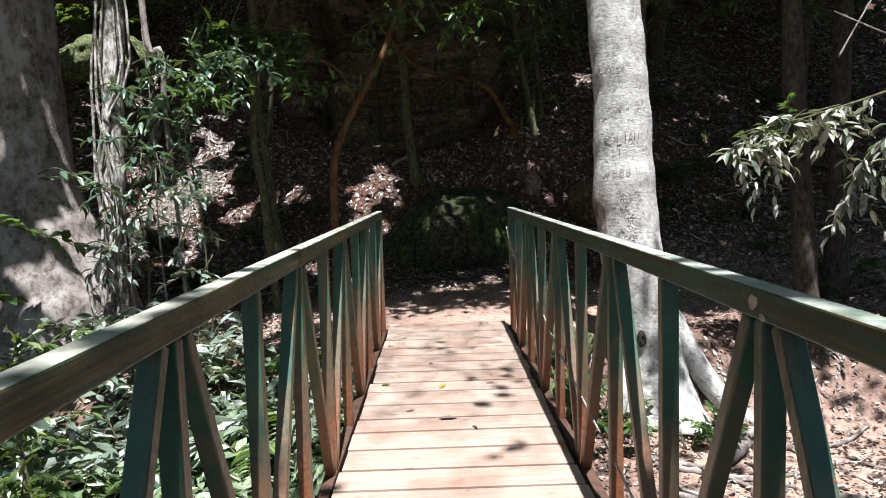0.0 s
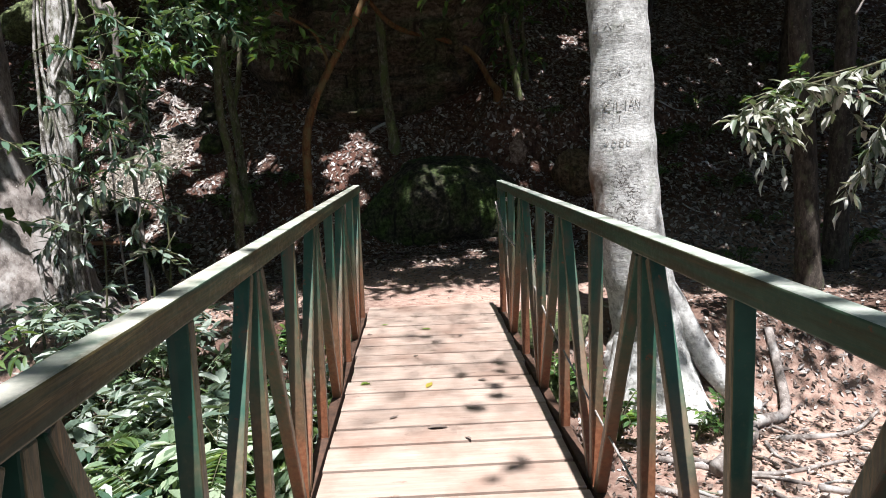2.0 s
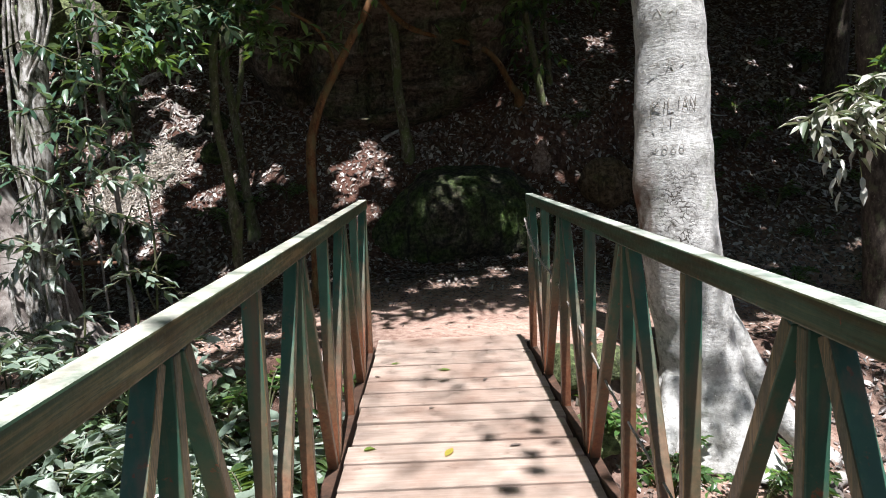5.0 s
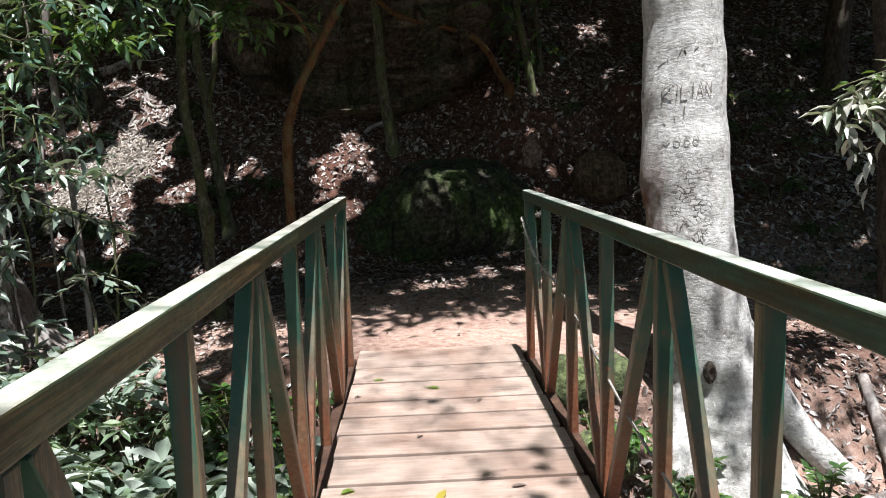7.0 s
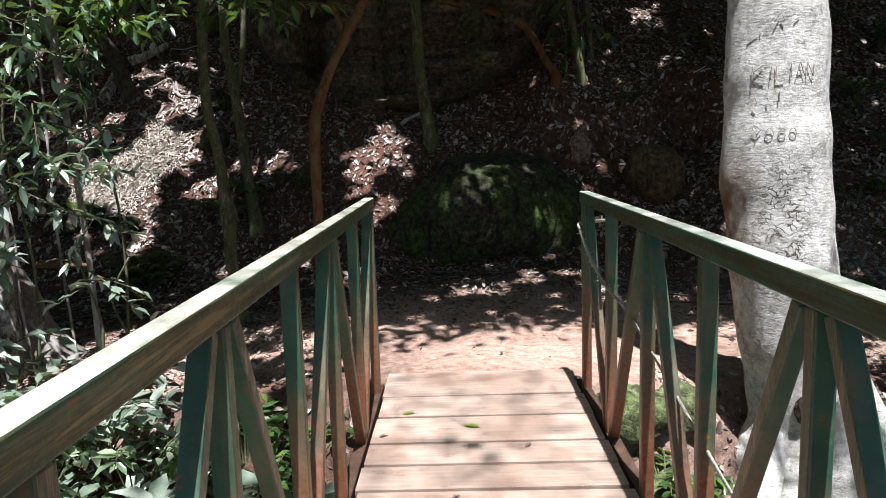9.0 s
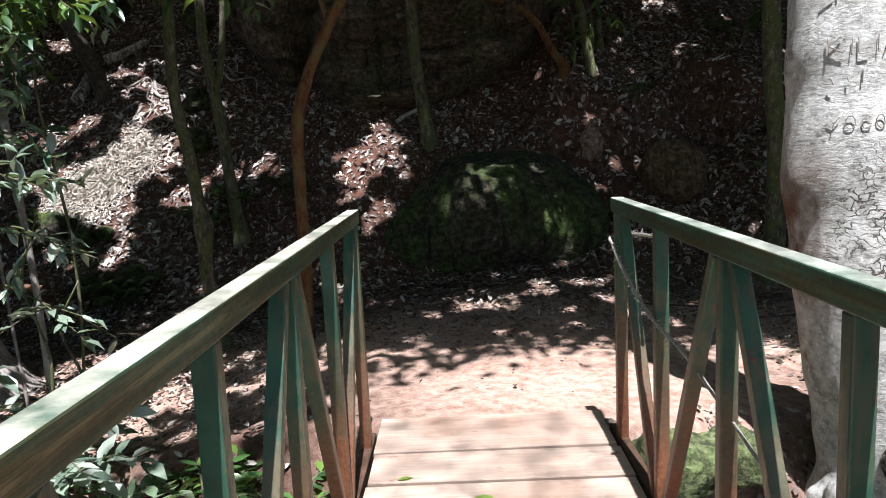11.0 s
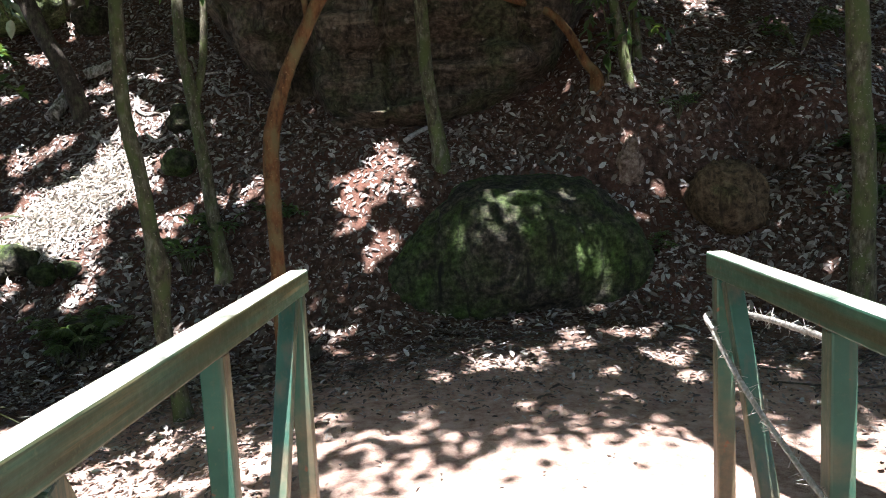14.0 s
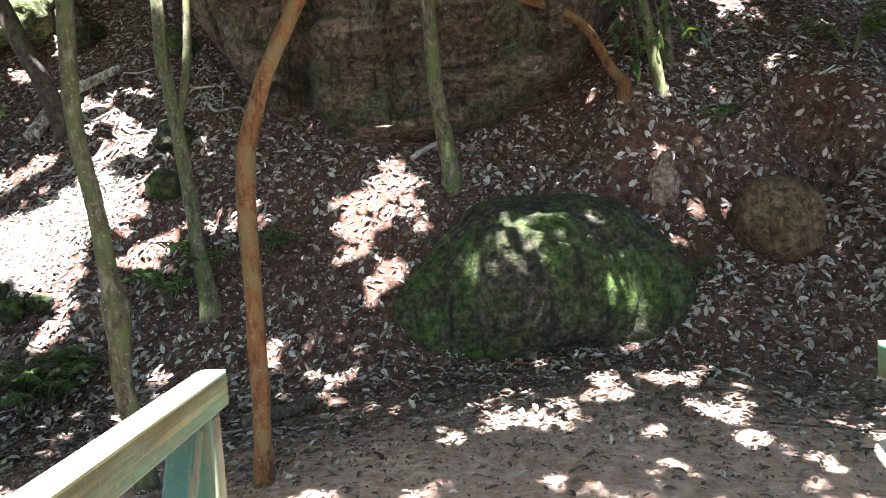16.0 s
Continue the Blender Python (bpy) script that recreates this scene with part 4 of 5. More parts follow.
# ---- plants ----
def leafy_branch(name, label, rows, n, size, material, seed, spread=0.12, droop=0.3, width=0.42, category="branch", bark=None, twigs=0):
    """A woody stem along (x, y, z, radius) rows with leaves set round it and on its side twigs."""
    r = rng(seed)
    b = empty(name, rows[0][:3], label, category)
    at = Vector(rows[0][:3])
    v, f = tube_data(rows, 6, 26, 0.05, seed)
    ob_from("stem", [Vector(p) - at for p in v], f, bark or BARK_MOSS, b)
    s = spline(rows, 80)[:, :3]
    anchors = [(s[int(k)], s[min(int(k) + 2, 79)] - s[max(int(k) - 2, 0)]) for k in r.uniform(20, 79, max(6, n // 5))]
    for k in range(twigs):
        p = s[int(r.uniform(25, 78))]
        d = random_dirs(r, 1, 0.5)[0] * r.uniform(0.5, 1.0) * spread * 3 + (0, 0, -droop * spread)
        rows2 = [(*p, 0.006), *[(*(p + d * q + (0, 0, -droop * spread * q * q)), 0.005 - 0.003 * q) for q in (0.5, 1.0)]]
        v, f = tube_data(rows2, 5, 8, 0.02, k)
        ob_from("twig", [Vector(p) - at for p in v], f, bark or BARK_MOSS, b)
        t2 = spline(rows2, 12)[:, :3]
        anchors += [(t2[i], d) for i in range(2, 12)]
    P, A = [], []
    for k in range(n):
        p, d = anchors[r.integers(len(anchors))]
        d = np.array(d) / (np.linalg.norm(d) + 1e-6)
        a = random_dirs(r, 1, 0.6)[0] * 0.9 + d * 0.7 + (0, 0, -droop * r.random())
        P.append(np.array(p) + random_dirs(r, 1)[0] * 0.02 * r.random() - np.array(at))
        A.append(a)
    U = random_dirs(r, n) * 0.45 + (0, 0, 1)
    tagged(leaves("foliage", P, A, U, r.uniform(size[0], size[1], n), r.uniform(width * 0.8, width * 1.2, n), material, LEAF_FINE, b, seed), kind="stuff")
    return b


def herb(name, label, kind, height, seed, material, category="plant"):
    """A small plant at the origin: fronds of leaflets ('fern') or broad leaves on stalks ('broad')."""
    r = rng(seed)
    b = empty(name, (0, 0, 0), label, category)
    P, A, U, L = [], [], [], []
    for k in range(int(r.integers(8, 13))):
        th, reach = r.uniform(0, 2 * math.pi), height * r.uniform(0.55, 1.1)
        out = np.array((math.cos(th), math.sin(th), 0.0))
        top = height * r.uniform(0.55, 1.05)
        rows = [(0, 0, -0.05, 0.006), (*(out * reach * 0.35)[:2], top * 0.7, 0.005), (*(out * reach * 0.75)[:2], top, 0.004), (*(out * reach * 1.1)[:2], top * 0.88, 0.002)]
        v, f = tube_data(rows, 5, 8, 0.0, k)
        ob_from("stalk", v, f, BARK_MOSS, b)
        c = spline(rows, 30)[:, :3]
        side = np.cross(out, (0, 0, 1))
        if kind == "fern":
            for i in range(9, 30):
                q = (i - 9) / 21
                l = 0.13 * height / 0.6 * math.sin(math.pi * (0.12 + 0.86 * q)) + 0.02
                for sg in (-1, 1):
                    P.append(c[i]); A.append(side * sg + out * 0.45 + (0, 0, r.normal(-0.1, 0.12))); U.append((r.normal(0, .15), r.normal(0, .15), 1)); L.append(l * r.uniform(0.85, 1.1))
        else:
            for i in range(10, 30, 2 if height < 1 else 1):
                for sg in (-1, 1) if height < 1 else (-1, 1, -1, 1):
                    if r.random() < 0.85:
                        P.append(c[i]); A.append(side * sg * r.uniform(0.5, 1) + out * r.uniform(0.2, 0.8) + (0, 0, r.normal(0, 0.3))); U.append((r.normal(0, .3), r.normal(0, .3), 1)); L.append(r.uniform(0.08, 0.17) * min(height / 0.6, 1.2))
    fo = leaves("foliage", P, A, U, L, 0.32 if kind == "fern" else 0.5, material, LEAF_FINE, b, seed)
    tagged(fo, kind="stuff")
    return b


def scatter(makers, spots, seed, smin=0.75, smax=1.25, group=""):
    """Sets copies of the given plants at (x, y) spots on the ground."""
    r = rng(seed)
    used = set()
    for i, (x, y) in enumerate(spots):
        k = i if i < len(makers) else int(r.integers(len(makers)))
        s = r.uniform(smin, smax)
        m = Matrix.Translation((x, y, gz(x, y) - 0.02)) @ Matrix.Rotation(r.uniform(0, 6.28), 4, "Z")
        src = makers[k]
        c = src if k not in used else copy_thing(src, m)
        used.add(k)
        c.matrix_basis = m @ Matrix.Scale(s, 4)
        if group:
            c["group"] = group


def spots_in(seed, n, x0, x1, y0, y1):
    r = rng(seed)
    return [(r.uniform(x0, x1), r.uniform(y0, y1)) for k in range(n)]


def build_plants():
    ferns = [herb("fern", "green fern with feathery fronds below the bridge", "fern", 0.6, 200 + k, FERN, "fern") for k in range(3)]
    scatter(ferns, spots_in(210, 20, -2.8, -0.95, 1.2, 6.0) + spots_in(212, 16, -1.7, -0.85, 2.2, 5.6), 211, 0.8, 1.25, "ferns below the bridge")
    broad = [herb("shrub", "low shrub with broad glossy leaves", "broad", 0.5, 220 + k, FOLIAGE_BLUE, "shrub") for k in range(3)]
    scatter(broad, spots_in(221, 30, -4.4, -1.0, 1.5, 7.0), 222, 0.8, 1.4, "shrubs beside the bridge")
    fresh = [herb("shrub", "leafy shrub with light green leaves, sunlight put into their colour", "broad", 0.55, 225 + k, FOLIAGE_SUNNED, "shrub") for k in range(3)]
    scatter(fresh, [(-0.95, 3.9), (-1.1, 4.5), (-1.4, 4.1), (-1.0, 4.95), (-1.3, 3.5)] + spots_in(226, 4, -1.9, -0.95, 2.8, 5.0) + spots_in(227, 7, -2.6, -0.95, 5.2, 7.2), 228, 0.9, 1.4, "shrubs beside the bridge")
    frond = [herb("fern", "light green fern, sunlight put into its colour", "fern", 0.6, 206 + k, FOLIAGE_SUNNED, "fern") for k in range(2)]
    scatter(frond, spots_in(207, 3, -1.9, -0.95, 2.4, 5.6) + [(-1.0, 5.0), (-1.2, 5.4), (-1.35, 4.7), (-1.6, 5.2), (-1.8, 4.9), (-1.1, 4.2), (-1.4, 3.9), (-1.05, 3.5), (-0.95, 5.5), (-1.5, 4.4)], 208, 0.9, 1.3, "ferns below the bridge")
    pale = [herb("shrub", "leafy shrub with green leaves paled in colour as if sunlit", "broad", 0.6, 230 + k, FOLIAGE_SHEEN, "shrub") for k in range(2)]
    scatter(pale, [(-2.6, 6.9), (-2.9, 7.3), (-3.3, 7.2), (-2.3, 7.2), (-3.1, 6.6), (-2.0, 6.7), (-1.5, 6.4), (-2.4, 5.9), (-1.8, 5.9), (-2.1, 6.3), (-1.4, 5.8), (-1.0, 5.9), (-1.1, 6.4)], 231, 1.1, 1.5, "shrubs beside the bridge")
    small = [herb("seedling", "small green seedling among dry leaves", "broad", 0.3, 240 + k, FOLIAGE, "seedling") for k in range(3)]
    scatter(small, [(2.05, 6.15), (2.3, 6.2), (1.5, 6.3), (1.1, 6.7), (-1.1, 6.7), (-0.9, 6.9), (-1.3, 7.0), (-1.0, 6.5)]
            + [(-2.9, 11.9), (-2.1, 12.2), (-2.6, 12.1), (1.7, 13.1), (2.2, 12.6), (3.5, 11.4), (4.0, 11.9), (1.6, 11.75), (4.8, 10.6), (3.9, 9.4), (5.3, 12.6)] + spots_in(241, 20, 3.5, 8, 9, 15), 242, 0.7, 1.5, "seedlings on the forest floor")
    hill = [herb("fern", "dark green fern clump on the hillside", "fern", 0.4, 250 + k, FERN, "fern") for k in range(2)]
    scatter(hill, [(-3.72, 11.15), (-3.62, 11.05), (-3.85, 11.25), (-3.78, 11.0), (-3.55, 11.15), (-4.9, 11.9)], 251, 0.75, 1.1, "ferns on the hillside")
    far = [herb("bush", "dark leafy bush in the forest shade", "broad", 2.2, 260 + k, FOLIAGE, "bush") for k in range(3)]
    scatter(far, [(-6.5, 19), (-8, 18), (-5.3, 20), (4, 17), (6, 18), (8.5, 15), (3, 20), (10, 13), (-10, 15), (9.5, 18), (5.4, 20), (-9, 11), (-11, 10), (11, 9), (12, 12), (7.5, 20.5), (-6.6, 12.8), (-8, 8), (8.2, 6.2), (-6.5, 6.5), (-7.5, 19.6)], 261, 0.8, 1.3, "bushes of the forest")
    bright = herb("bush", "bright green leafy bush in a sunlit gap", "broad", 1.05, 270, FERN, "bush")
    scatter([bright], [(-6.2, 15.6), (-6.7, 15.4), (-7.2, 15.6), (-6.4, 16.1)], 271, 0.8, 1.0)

    # branches and sprays
    leafy_branch("branch", "leafy branch with wilted pale leaves", [(4.6, 6.8, 2.2, 0.016), (3.95, 6.85, 1.98, 0.013), (3.45, 6.95, 1.83, 0.01), (3.0, 7.0, 1.7, 0.007), (2.68, 7.02, 1.5, 0.004)], 330, (0.10, 0.18), FOLIAGE_PALE, 301, 0.16, 0.9, 0.38, twigs=20)
    leafy_branch("branch", "drooping branch with bleached hanging leaves", [(4.7, 6.7, 1.98, 0.014), (4.2, 6.75, 1.72, 0.01), (3.85, 6.8, 1.45, 0.007), (3.75, 6.85, 1.05, 0.004)], 210, (0.10, 0.18), FOLIAGE_PALE, 302, 0.14, 1.4, 0.36, twigs=14)
    leafy_branch("branch", "small branch with fresh green leaves", [(3.7, 6.95, 1.92, 0.008), (3.2, 7.05, 1.8, 0.006), (2.78, 7.1, 1.67, 0.003)], 80, (0.09, 0.14), FOLIAGE, 303, 0.12, 0.5, 0.42, twigs=4)
    leafy_branch("twig", "bare grey forked twig", [(4.7, 7.0, 2.3, 0.012), (4.1, 7.0, 2.55, 0.01), (3.65, 7.0, 2.75, 0.006)], 3, (0.06, 0.08), FOLIAGE_PALE, 304, 0.1, 0.2, bark=BARK_GREY, twigs=2)
    leafy_branch("twig", "bare grey twig against dark trees", [(3.7, 7.0, 2.35, 0.01), (3.9, 7.0, 2.7, 0.008), (4.2, 7.0, 3.2, 0.006)], 3, (0.06, 0.08), FOLIAGE_PALE, 305, 0.1, 0.2, bark=BARK_GREY)
    sprays = [(-2.3, 8.4, 2.95, 130, 0), (-1.9, 8.4, 2.62, 80, 0), (-2.55, 8.2, 2.6, 110, 1), (-2.7, 8.1, 2.35, 110, 0), (-2.2, 8.3, 2.75, 120, 1), (-2.6, 8.5, 3.0, 120, 0), (-1.8, 8.6, 2.95, 90, 0), (-3.0, 8.0, 2.05, 60, 1), (-1.55, 8.6, 2.5, 40, 0), (-3.15, 8.0, 1.6, 30, 1), (-2.95, 8.1, 1.45, 26, 1),
              (-3.35, 7.9, 2.3, 40, 1), (-3.2, 7.8, 1.75, 45, 1), (-3.0, 7.9, 1.3, 40, 2), (-3.45, 7.7, 1.25, 40, 1), (-2.9, 7.9, 2.55, 60, 1), (-3.5, 7.7, 0.7, 40, 2), (-3.1, 7.9, 1.0, 30, 2), (-2.75, 8.0, 0.85, 24, 2), (-3.9, 7.7, 1.45, 10, 1), (-2.9, 8.0, 0.5, 20, 2)]
    for i, (x, y, z, n, c) in enumerate(sprays):
        x = x * 0.94
        leafy_branch("branch", ["leafy branch with drooping dark green leaves", "leafy branch with waxy blue-green leaves", "leafy branch with leaves paled in colour as if sunlit"][c],
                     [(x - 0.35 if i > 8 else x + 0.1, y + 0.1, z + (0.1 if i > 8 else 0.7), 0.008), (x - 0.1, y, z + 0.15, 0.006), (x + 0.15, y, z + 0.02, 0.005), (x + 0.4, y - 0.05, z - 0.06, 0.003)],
                     int(n * 1.5), (0.10, 0.17), [FOLIAGE, FOLIAGE_BLUE, FOLIAGE_SHEEN][c], 320 + i, 0.16, 0.35, 0.42, twigs=3 + n // 15)
    for i, (x, y, h) in enumerate(((-2.55, 4.7, 1.75), (-2.2, 4.2, 1.5), (-2.9, 4.3, 1.6))):
        g = gz(x, y)
        leafy_branch("sapling", "slender sapling with feathery dark leaves", [(x, y, g - 0.05, 0.014), (x + 0.04, y, g + h * 0.5, 0.011), (x - 0.03, y + 0.05, g + h * 0.8, 0.008), (x + 0.08, y, g + h, 0.004)], 170, (0.07, 0.13), FERN, 390 + i, 0.17, 0.1, 0.34, "sapling", twigs=12)
    high_sprays = [(-0.3, 9.0, 3.3), (0.6, 9.3, 3.4), (0.9, 10.2, 3.7), (1.6, 10.5, 3.3), (0.2, 10.5, 3.9), (1.4, 11.6, 4.1), (-0.6, 11.0, 4.2), (2.3, 13.2, 3.9), (1.7, 12.9, 3.6), (2.6, 12.0, 4.3), (3.4, 12.5, 3.9), (4.6, 11.5, 3.9), (-1.4, 12.0, 4.5), (5.4, 10.5, 3.6), (3.2, 10.5, 3.9), (2.9, 13.5, 4.2)]
    for i, (x, y, z) in enumerate(high_sprays):
        leafy_branch("branch", "dark overhanging branch in the shade", [(x + 0.5, y + 0.5, z + 1.0, 0.014), (x + 0.25, y + 0.1, z + 0.5, 0.01), (x, y, z + 0.1, 0.007), (x - 0.4, y - 0.1, z - 0.1, 0.003)], 130, (0.09, 0.16), FOLIAGE, 350 + i, 0.22, 0.4, 0.42, twigs=12)
    for i, (x, y) in enumerate(((1.5, 12.75), (1.75, 12.85), (1.85, 13.1))):
        leafy_branch("sapling", "young sapling with large green leaves", [(x, y, gz(x, y) - 0.05, 0.012), (x + 0.02, y, gz(x, y) + 0.5, 0.01), (x - 0.05, y, gz(x, y) + 1.0, 0.007), (x, y, gz(x, y) + 1.5, 0.004)], 40, (0.12, 0.2), FOLIAGE, 380 + i, 0.15, 0.4, 0.45, "sapling", twigs=4)


build_plants()


# ---- roots, sticks, rope and fallen leaves ----
def stick(name, label, rows, material, seed=0, seg=8, category="stick", rough=0.12):
    v, f = tube_data(rows, seg, 26, rough, seed, 0, 5)
    ob = ob_from(name, v, f, material)
    return tagged(ob, label, category)


def on_ground(points, r0, r1, lift=0.0):
    n = len(points)
    return [(x, y, gz(x, y) + lift + (r0 + (r1 - r0) * i / (n - 1)) * 0.5, r0 + (r1 - r0) * i / (n - 1)) for i, (x, y) in enumerate(points)]


def build_ground_things():
    stick("root", "twisted weathered root lying on sunlit earth", on_ground([(2.0, 5.6), (2.45, 6.05), (2.6, 6.3), (2.95, 6.5), (3.08, 6.85), (3.15, 7.2)], 0.06, 0.035, 0.04), BARK_GREY, 3, 10, "root")
    for i, pts in enumerate(([(1.5, 5.5), (2.0, 5.2), (2.5, 5.25), (3.2, 4.8)], [(1.4, 4.8), (2.0, 4.65), (2.7, 4.7)], [(1.6, 6.1), (2.1, 5.7), (2.4, 5.1)], [(2.6, 5.4), (3.2, 5.2), (3.9, 5.3)], [(1.3, 4.1), (2.1, 4.4), (3.0, 4.2)], [(2.9, 3.8), (3.6, 4.4), (4.2, 4.6)], [(1.7, 5.9), (2.3, 5.6), (3.0, 5.75)], [(2.2, 5.0), (2.9, 5.05), (3.4, 5.5)], [(2.7, 6.1), (3.3, 6.2), (3.8, 6.6)])):
        stick("root", "pale surface root on the sandy bank", on_ground(pts, 0.026, 0.012, 0.008), BARK_GREY, 10 + i, 8, "root")
    stick("stick", "pale broken stick caught in the undergrowth", [(-3.63, 9.0, 0.465, 0.022), (-3.4, 9.0, 0.455, 0.024), (-3.18, 8.98, 0.45, 0.018)], BARK_PALE, 21)
    stick("stick", "bleached stick lying below the cliff", on_ground([(-0.72, 12.8), (-0.58, 12.9), (-0.42, 12.98)], 0.03, 0.02, 0.06), BARK_PALE, 22)
    stick("log", "fallen pale branch on the hillside", on_ground([(-5.1, 13.5), (-5.06, 13.75), (-5.04, 14.0)], 0.085, 0.07, 0.06), BARK_PALE2, 23, 10, "log")
    stick("log", "fallen grey branch on the hillside", on_ground([(-4.92, 14.05), (-4.65, 14.15), (-4.39, 14.3)], 0.07, 0.05, 0.07), BARK_PALE2, 24, 10, "log")
    stick("log", "dark rotting log on the slope", on_ground([(-6.6, 15.0), (-6.0, 15.1), (-5.4, 15.3)], 0.22, 0.18, 0.05), BARK_DARK, 25, 12, "log")
    stick("log", "short dark log half buried in litter", on_ground([(-1.8, 10.5), (-1.55, 10.65), (-1.35, 10.8)], 0.06, 0.05, 0.02), BARK_DARK, 26, 10, "log")
    r = rng(64)
    for i in range(14):
        x, y, a = r.normal(-4.1, 0.3), r.normal(13.5, 0.3), r.uniform(3.5, 6.0)
        l = r.uniform(0.4, 0.9)
        stick("root", "bare tangled root on the eroded slope", on_ground([(x, y), (x + l * 0.35 * math.cos(a), y + l * 0.35 * math.sin(a)), (x + l * 0.7 * math.cos(a + 0.5), y + l * 0.7 * math.sin(a + 0.5)), (x + l * math.cos(a + 0.2), y + l * math.sin(a + 0.2))], 0.022, 0.008, 0.03), [BARK_GREY, BARK_PALE2][i % 2], 120 + i, 6, "root")
    r = rng(60)
    for i in range(46):
        x, y = r.uniform(-5.5, 5.5), r.uniform(10.3, 14.5)
        a, l = r.uniform(0, 6.28), r.uniform(0.15, 0.5)
        stick("twig", "thin dry twig among the fallen leaves", on_ground([(x, y), (x + l * 0.5 * math.cos(a), y + l * 0.5 * math.sin(a)), (x + l * math.cos(a + 0.2), y + l * math.sin(a + 0.2))], 0.011, 0.006, 0.02), [BARK_GREY, BARK_PALE, BARK_DARK][i % 3], i, 6, "twig")
    r = rng(62)
    for i in range(34):
        x, y = r.uniform(1.3, 4.2), r.uniform(3.8, 6.4)
        a, l = r.uniform(0, 6.28), r.uniform(0.2, 0.7)
        stick("twig", "dry twig lying on the sandy bank", on_ground([(x, y), (x + l * 0.5 * math.cos(a), y + l * 0.5 * math.sin(a)), (x + l * math.cos(a + 0.3), y + l * math.sin(a + 0.3))], r.uniform(0.008, 0.02), 0.006, 0.012), [BARK_GREY, BARK_DARK, BARK_PALE2][i % 3], 160 + i, 6, "twig")
    for i, pts in enumerate(([(-0.6, 10.55), (0.2, 10.75), (1.0, 10.85)], [(2.9, 10.1), (2.4, 9.75), (1.6, 9.9)], [(3.2, 9.6), (2.5, 9.4), (1.9, 9.55)], [(-4.9, 12.15), (-4.3, 12.3), (-3.7, 12.45)])):
        stick("twig", "long thin dry twig on the ground", on_ground(pts, 0.009, 0.006, 0.03), BARK_DARK, 70 + i, 6, "twig")
    # hanging wire-thin climbers in the left thicket
    for i, (x, y, h) in enumerate(((-3.1, 8.0, 2.6), (-3.25, 7.9, 2.2), (-2.58, 8.3, 3.2), (-2.96, 8.3, 3.4), (-2.45, 8.0, 1.0), (-3.3, 8.3, 1.6), (-2.68, 8.05, 1.4))):
        g = gz(x, y)
        stick("climber", "thin woody climber rising from the undergrowth", [(x, y, g - 0.05, 0.012), (x + 0.06 * (-1) ** i, y, g + h * 0.35, 0.011), (x - 0.05, y, g + h * 0.7, 0.009), (x + 0.1 * (-1) ** i, y, g + h, 0.006)], [BARK_MOSS, BARK_GREY][i % 2], 80 + i, 6, "climber")


build_ground_things()


def mat_rope():
    m, nt, b = shader("frayed_rope", 0.95, 0.1)
    n = noise_tex(nt, coords(nt), 90, 4)
    nt.links.new(ramp(nt, n, [(0.3, (0.2, 0.18, 0.15)), (0.7, (0.5, 0.47, 0.42))]), b.inputs["Base Color"])
    bump(nt, b, n, 0.8, 0.004)
    return m


ROPE = mat_rope()


def build_rope():
    rope = empty("rope", (0.66, 6.93, 0.9), "frayed whitish rope tied to the bridge railing", "rope")
    at = Vector((0.66, 6.93, 0.9))
    strands = [[(0.672, 6.93, 0.90, 0.01), (0.672, 6.65, 0.79, 0.009), (0.674, 6.27, 0.705, 0.008), (0.705, 6.0, 0.65, 0.008), (0.72, 5.5, 0.54, 0.007), (0.705, 4.77, 0.42, 0.007), (0.7, 4.0, 0.33, 0.006), (0.7, 2.9, 0.21, 0.006)],
               [(0.70, 6.965, 0.91, 0.01), (0.742, 6.94, 0.92, 0.01), (0.742, 6.7, 0.955, 0.01), (0.742, 6.4, 0.98, 0.009)],
               [(0.672, 6.88, 0.89, 0.011), (0.672, 6.945, 0.91, 0.011), (0.71, 6.955, 0.92, 0.011), (0.742, 6.92, 0.91, 0.011)]]
    strands = [[(x, y, z, t * 0.78) for x, y, z, t in rows] for rows in strands]
    for k, rows in enumerate(strands):
        v, f = tube_data(rows, 7, 60, 0.14, k, 0, 40)
        ob_from("strand", [Vector(p) - at for p in v], f, ROPE, rope)
    r = rng(91)
    vs = []
    for k in range(310):
        s = spline(strands[k % 2][:4], 50)[int(r.integers(50))][:3]
        d = random_dirs(r, 1)[0] * r.uniform(0.012, 0.035)
        vs.append(tube_data([(*s, 0.0012), (*(s + d * 0.5), 0.001), (*(s + d), 0.0006)], 3, 3, 0, 0))
    v, f = merge(*vs)
    tagged(ob_from("frayed_fibre", [Vector(p) - at for p in v], f, ROPE, rope), kind="stuff")


build_rope()


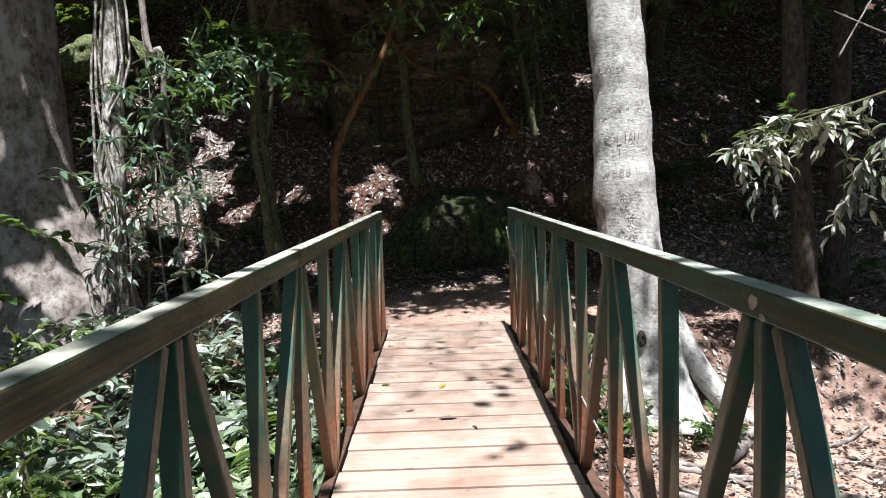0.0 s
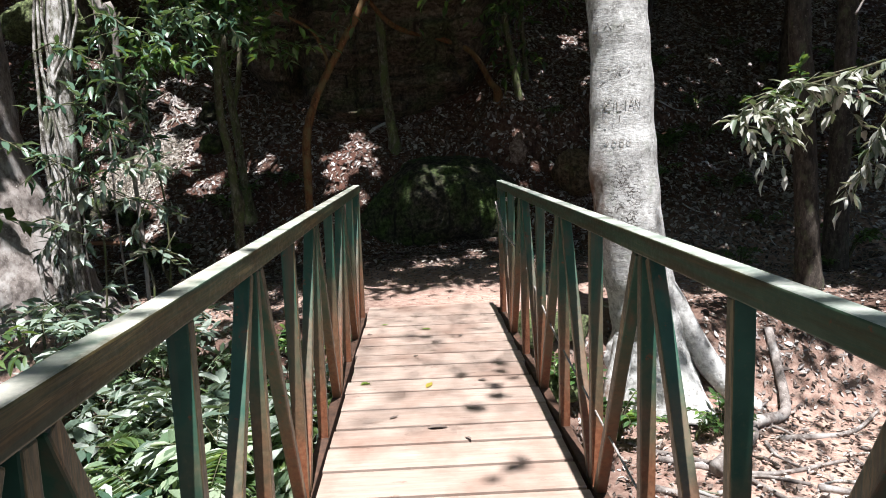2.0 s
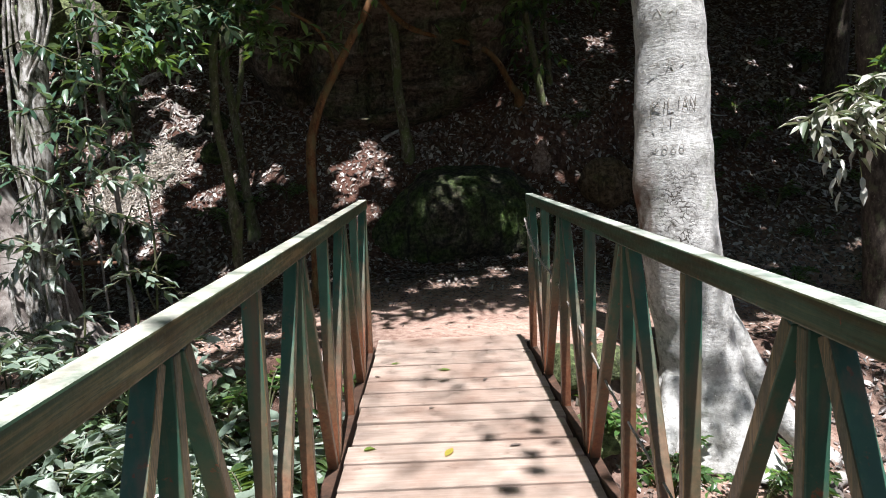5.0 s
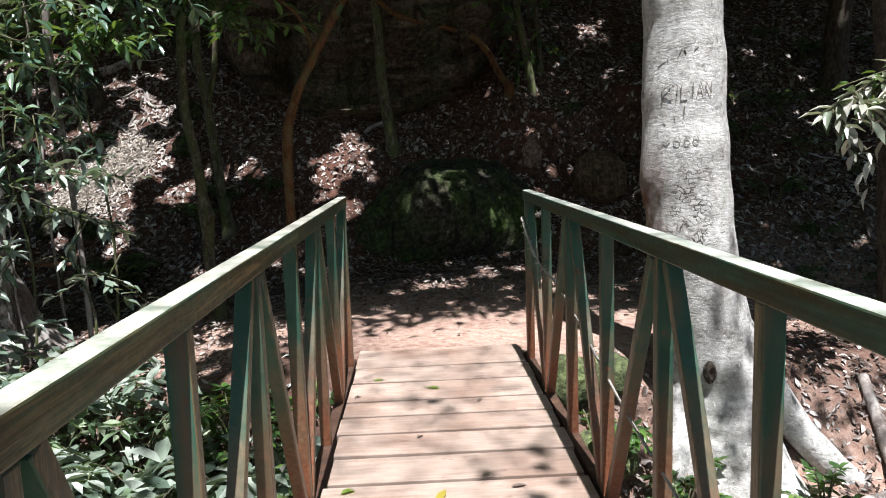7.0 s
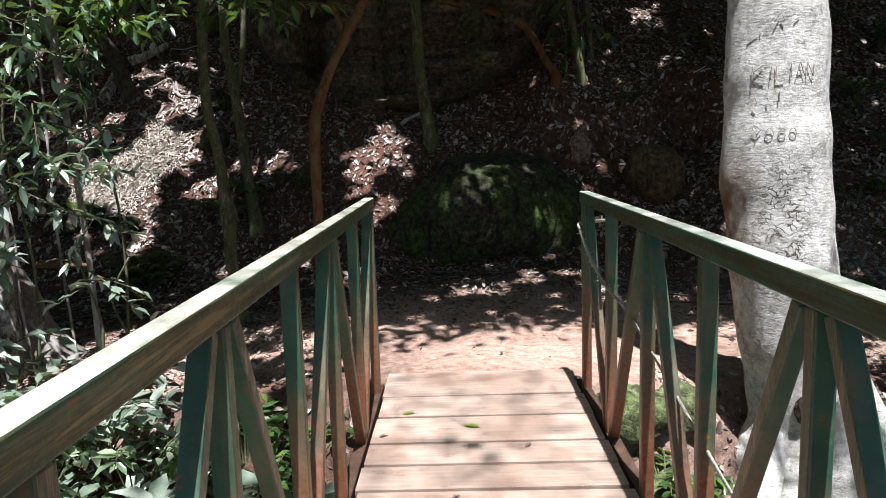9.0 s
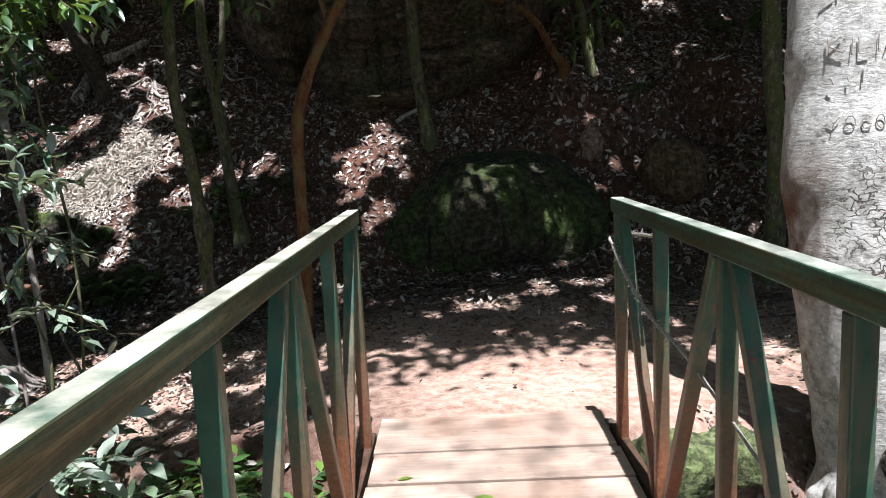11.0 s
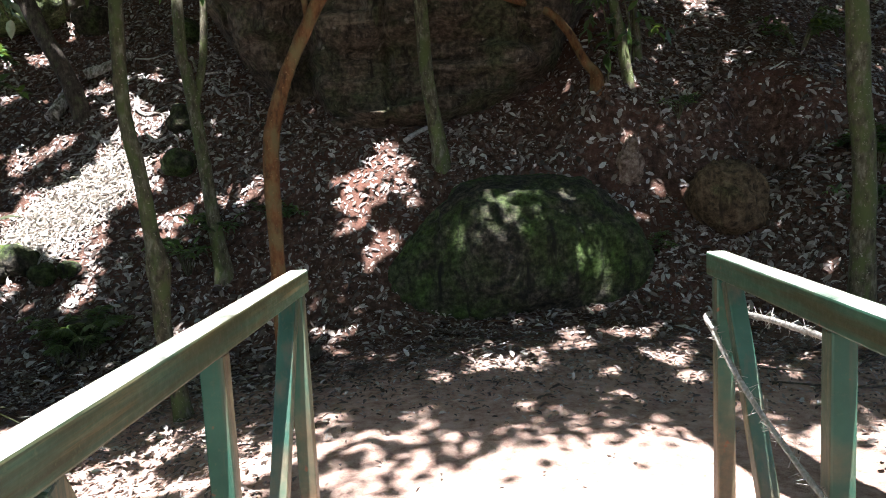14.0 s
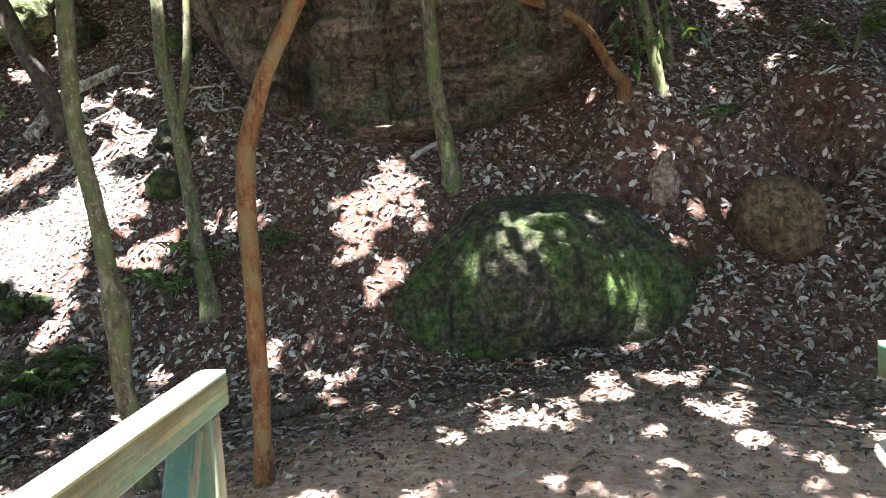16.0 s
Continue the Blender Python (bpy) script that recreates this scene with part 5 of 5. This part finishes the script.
def build_fallen_leaves():
    """Single leaves lying on the deck and the path."""
    yellow = leaf_material("yellow_leaf", [(0, (0.45, 0.36, 0.05)), (1, (0.5, 0.42, 0.08))])
    lime = leaf_material("lime_leaf", [(0, (0.17, 0.28, 0.04)), (1, (0.24, 0.34, 0.08))])
    for i, (x, y, l, a, m, label) in enumerate((
            (-0.36, 5.1, 0.075, 0.5, lime, "fresh green leaf lying on the deck"), (0.028, 5.0, 0.1, 1.2, yellow, "curled yellow leaf lying on the deck"), (0.33, 5.09, 0.07, 0.2, LITTER, "dry brown leaf lying on the deck"),
            (-0.05, 5.63, 0.05, 0.9, LITTER, "small dry leaf lying on the deck"), (0.085, 6.33, 0.09, 2.8, lime, "green leaf lying on the deck"), (0.02, 4.4, 0.12, 0.1, LITTER, "long dry leaf lying on the deck"),
            (-0.31, 6.52, 0.07, 0.3, lime, "green leaf lying on the deck"), (0.6, 6.69, 0.06, 0.1, LITTER, "pale dry leaf lying on the deck"), (-0.17, 4.55, 0.06, 0.6, LITTER, "small dry leaf lying on the deck"), (0.23, 4.24, 0.05, 2.2, LITTER, "small dry leaf lying on the deck"),
            (-0.4, 6.24, 0.05, 0.6, LITTER, "dry leaf at the edge of the deck"), (0.28, 6.09, 0.06, 1.0, LITTER, "thin dry leaf lying on the deck"))):
        ob = leaves("fallen_leaf", [(0, 0, 0.006)], [(math.cos(a), math.sin(a), 0.05)], [(0, 0, 1)], [l], [0.42], m, LEAF_FINE, None, 400 + i)
        ob.location = (x, y, 0.0)
        tagged(ob, label, "leaf", "leaves on the deck")


build_fallen_leaves()


def build_carving():
    """Names cut into the pale bark, wrapped round the trunk."""
    dark = shader("cut_bark", 0.9, 0.1)
    nt = dark[1]
    nt.links.new(ramp(nt, noise_tex(nt, coords(nt), 50, 3), [(0.3, (0.16, 0.145, 0.125)), (0.7, (0.34, 0.315, 0.27))]), dark[2].inputs["Base Color"])
    tree = next(o for o in bpy.data.objects if o.get("label", "").startswith("tall pale grey"))
    ring = [(0.3 + 0.3 * math.cos(a), 0.5 + 0.5 * math.sin(a)) for a in np.linspace(0.4, 6.9, 9)]
    cuts = {"K": [[(0, 0), (0, 1)], [(0.55, 1), (0.02, 0.48), (0.6, 0)]], "I": [[(0.15, 0), (0.15, 1)]], "L": [[(0, 1), (0, 0), (0.5, 0)]],
            "A": [[(0, 0), (0.3, 1), (0.6, 0)], [(0.12, 0.4), (0.48, 0.4)]], "N": [[(0, 0), (0, 1), (0.5, 0), (0.5, 1)]],
            "Y": [[(0, 1), (0.3, 0.5), (0.3, 0)], [(0.6, 1), (0.3, 0.5)]], "O": [ring], "G": [[(0.6, 0.85), (0.3, 1), (0.02, 0.6), (0.1, 0.1), (0.45, 0.0), (0.6, 0.4), (0.35, 0.42)]]}
    hand = rng(94)
    for text, z, x0, size, rad, gap in (("KILIAN", 1.645, 1.545, 0.07, 0.272, 0.76), ("YOGO", 1.345, 1.54, 0.054, 0.28, 0.98)):
        x = x0
        for letter in text:
            tilt, lift = hand.uniform(-0.12, 0.12), hand.uniform(-0.006, 0.006)
            pieces = []
            for stroke in cuts[letter]:
                pts = []
                for a, b in zip(stroke, stroke[1:]):
                    for q in (0, 0.33, 0.67):
                        pts.append((a[0] + (b[0] - a[0]) * q, a[1] + (b[1] - a[1]) * q))
                pts.append(stroke[-1])
                rows = []
                for u, w in pts:
                    px, pz = x + (u + tilt * w) * size, z + lift + w * size
                    rows.append((px, 6.98 - math.sqrt(max(rad ** 2 - (px - 1.745) ** 2, 0.001)) - 0.002, pz, 0.0023))
                pieces.append(tube_data(rows, 5, len(rows) * 2, 0.1, 3))
            v, f = merge(*pieces)
            tagged(ob_from("letter", v, f, dark[0], tree), "letter cut into the bark")
            x += size * (gap if letter != "I" else 0.5)
    # strokes of cuts that have grown illegible
    r = rng(95)
    for z, x0, n in ((1.93, 1.53, 5), (2.26, 1.5, 5), (1.53, 1.56, 3)):
        for k in range(n):
            xa, za = x0 + k * 0.045, z + r.uniform(-0.01, 0.01)
            xb, zb = xa + r.uniform(-0.03, 0.04), za + r.uniform(-0.01, 0.06)
            rad = 0.254
            pts = [(x, 6.98 - math.sqrt(max(rad ** 2 - (x - 1.72) ** 2, 0.001)) - 0.004, zz, 0.0028) for x, zz in ((xa, za), ((xa + xb) / 2, (za + zb) / 2), (xb, zb))]
            v, f = tube_data(pts, 5, 6, 0.1, k)
            tagged(ob_from("carved_stroke", v, f, dark[0], tree), "worn knife cut in the bark")


build_carving()


def build_straw():
    """Dry grass and leaf ribs in the sunny patch on the hillside, coloured pale to whiten it."""
    r = rng(501)
    n = 14000
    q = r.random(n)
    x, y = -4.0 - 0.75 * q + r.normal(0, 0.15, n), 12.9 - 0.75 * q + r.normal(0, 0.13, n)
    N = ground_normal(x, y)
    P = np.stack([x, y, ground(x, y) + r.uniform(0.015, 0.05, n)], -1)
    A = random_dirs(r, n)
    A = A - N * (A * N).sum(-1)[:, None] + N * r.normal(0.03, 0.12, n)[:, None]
    # blade colours carry part of the patch's sun glare
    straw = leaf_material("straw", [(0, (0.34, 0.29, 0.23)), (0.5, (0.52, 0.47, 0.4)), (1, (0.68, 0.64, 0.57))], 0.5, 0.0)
    tagged(leaves("dry_grass", P, A, N + random_dirs(r, n) * 0.2, r.uniform(0.03, 0.12, n), r.uniform(0.06, 0.25, n), straw, LEAF_PLAIN, None, 502), "dry grass and leaves coloured pale to brighten a sunny patch", "dry grass", kind="stuff")


build_straw()


def build_paint_chips():
    bridge = next(o for o in bpy.data.objects if o.name == "footbridge")
    bare = shader("bare_primer", 0.7, 0.3)
    nt = bare[1]
    nt.links.new(ramp(nt, noise_tex(nt, coords(nt), 40, 4), [(0.3, (0.34, 0.26, 0.19)), (0.7, (0.55, 0.47, 0.38))]), bare[2].inputs["Base Color"])
    for y, z, w, h, seed in ((1.925, 1.062, 0.05, 0.036, 1), (1.885, 1.037, 0.03, 0.018, 2)):
        r = rng(seed)
        bm = bmesh.new()
        ring = [bm.verts.new((0.6785, y + w / 2 * math.cos(a) * r.uniform(0.6, 1.1), z + h / 2 * math.sin(a) * r.uniform(0.6, 1.1))) for a in np.linspace(0, 2 * math.pi, 14, endpoint=False)]
        face = bm.faces.new(ring)
        bmesh.ops.extrude_face_region(bm, geom=[face])
        bmesh.ops.translate(bm, verts=ring, vec=(0.001, 0, 0))
        bmesh.ops.recalc_face_normals(bm, faces=bm.faces[:])
        part("paint_chip", bm, bare[0], bridge, "bare patch of pale primer")


build_paint_chips()


def build_tree_knot():
    """The healed branch scar low on the pale tree."""
    tree = next(o for o in bpy.data.objects if o.get("label", "").startswith("tall pale grey"))
    bm = bmesh.new()
    bmesh.ops.create_icosphere(bm, subdivisions=3, radius=1)
    for v in bm.verts:
        k = 1 + 0.25 * noise.noise(v.co * 2.5)
        ring = 1 - 0.9 * max(0, 1 - math.hypot(v.co.x, v.co.z) / 0.5) if v.co.y < 0 else 1
        v.co = Vector((v.co.x * 0.04 * k, v.co.y * 0.035 * ring, v.co.z * 0.075 * k))
    bmesh.ops.translate(bm, verts=bm.verts, vec=(1.83, 6.72, -0.11))
    part("knot", bm, BARK_DARK, tree, "dark healed branch scar")


build_tree_knot()
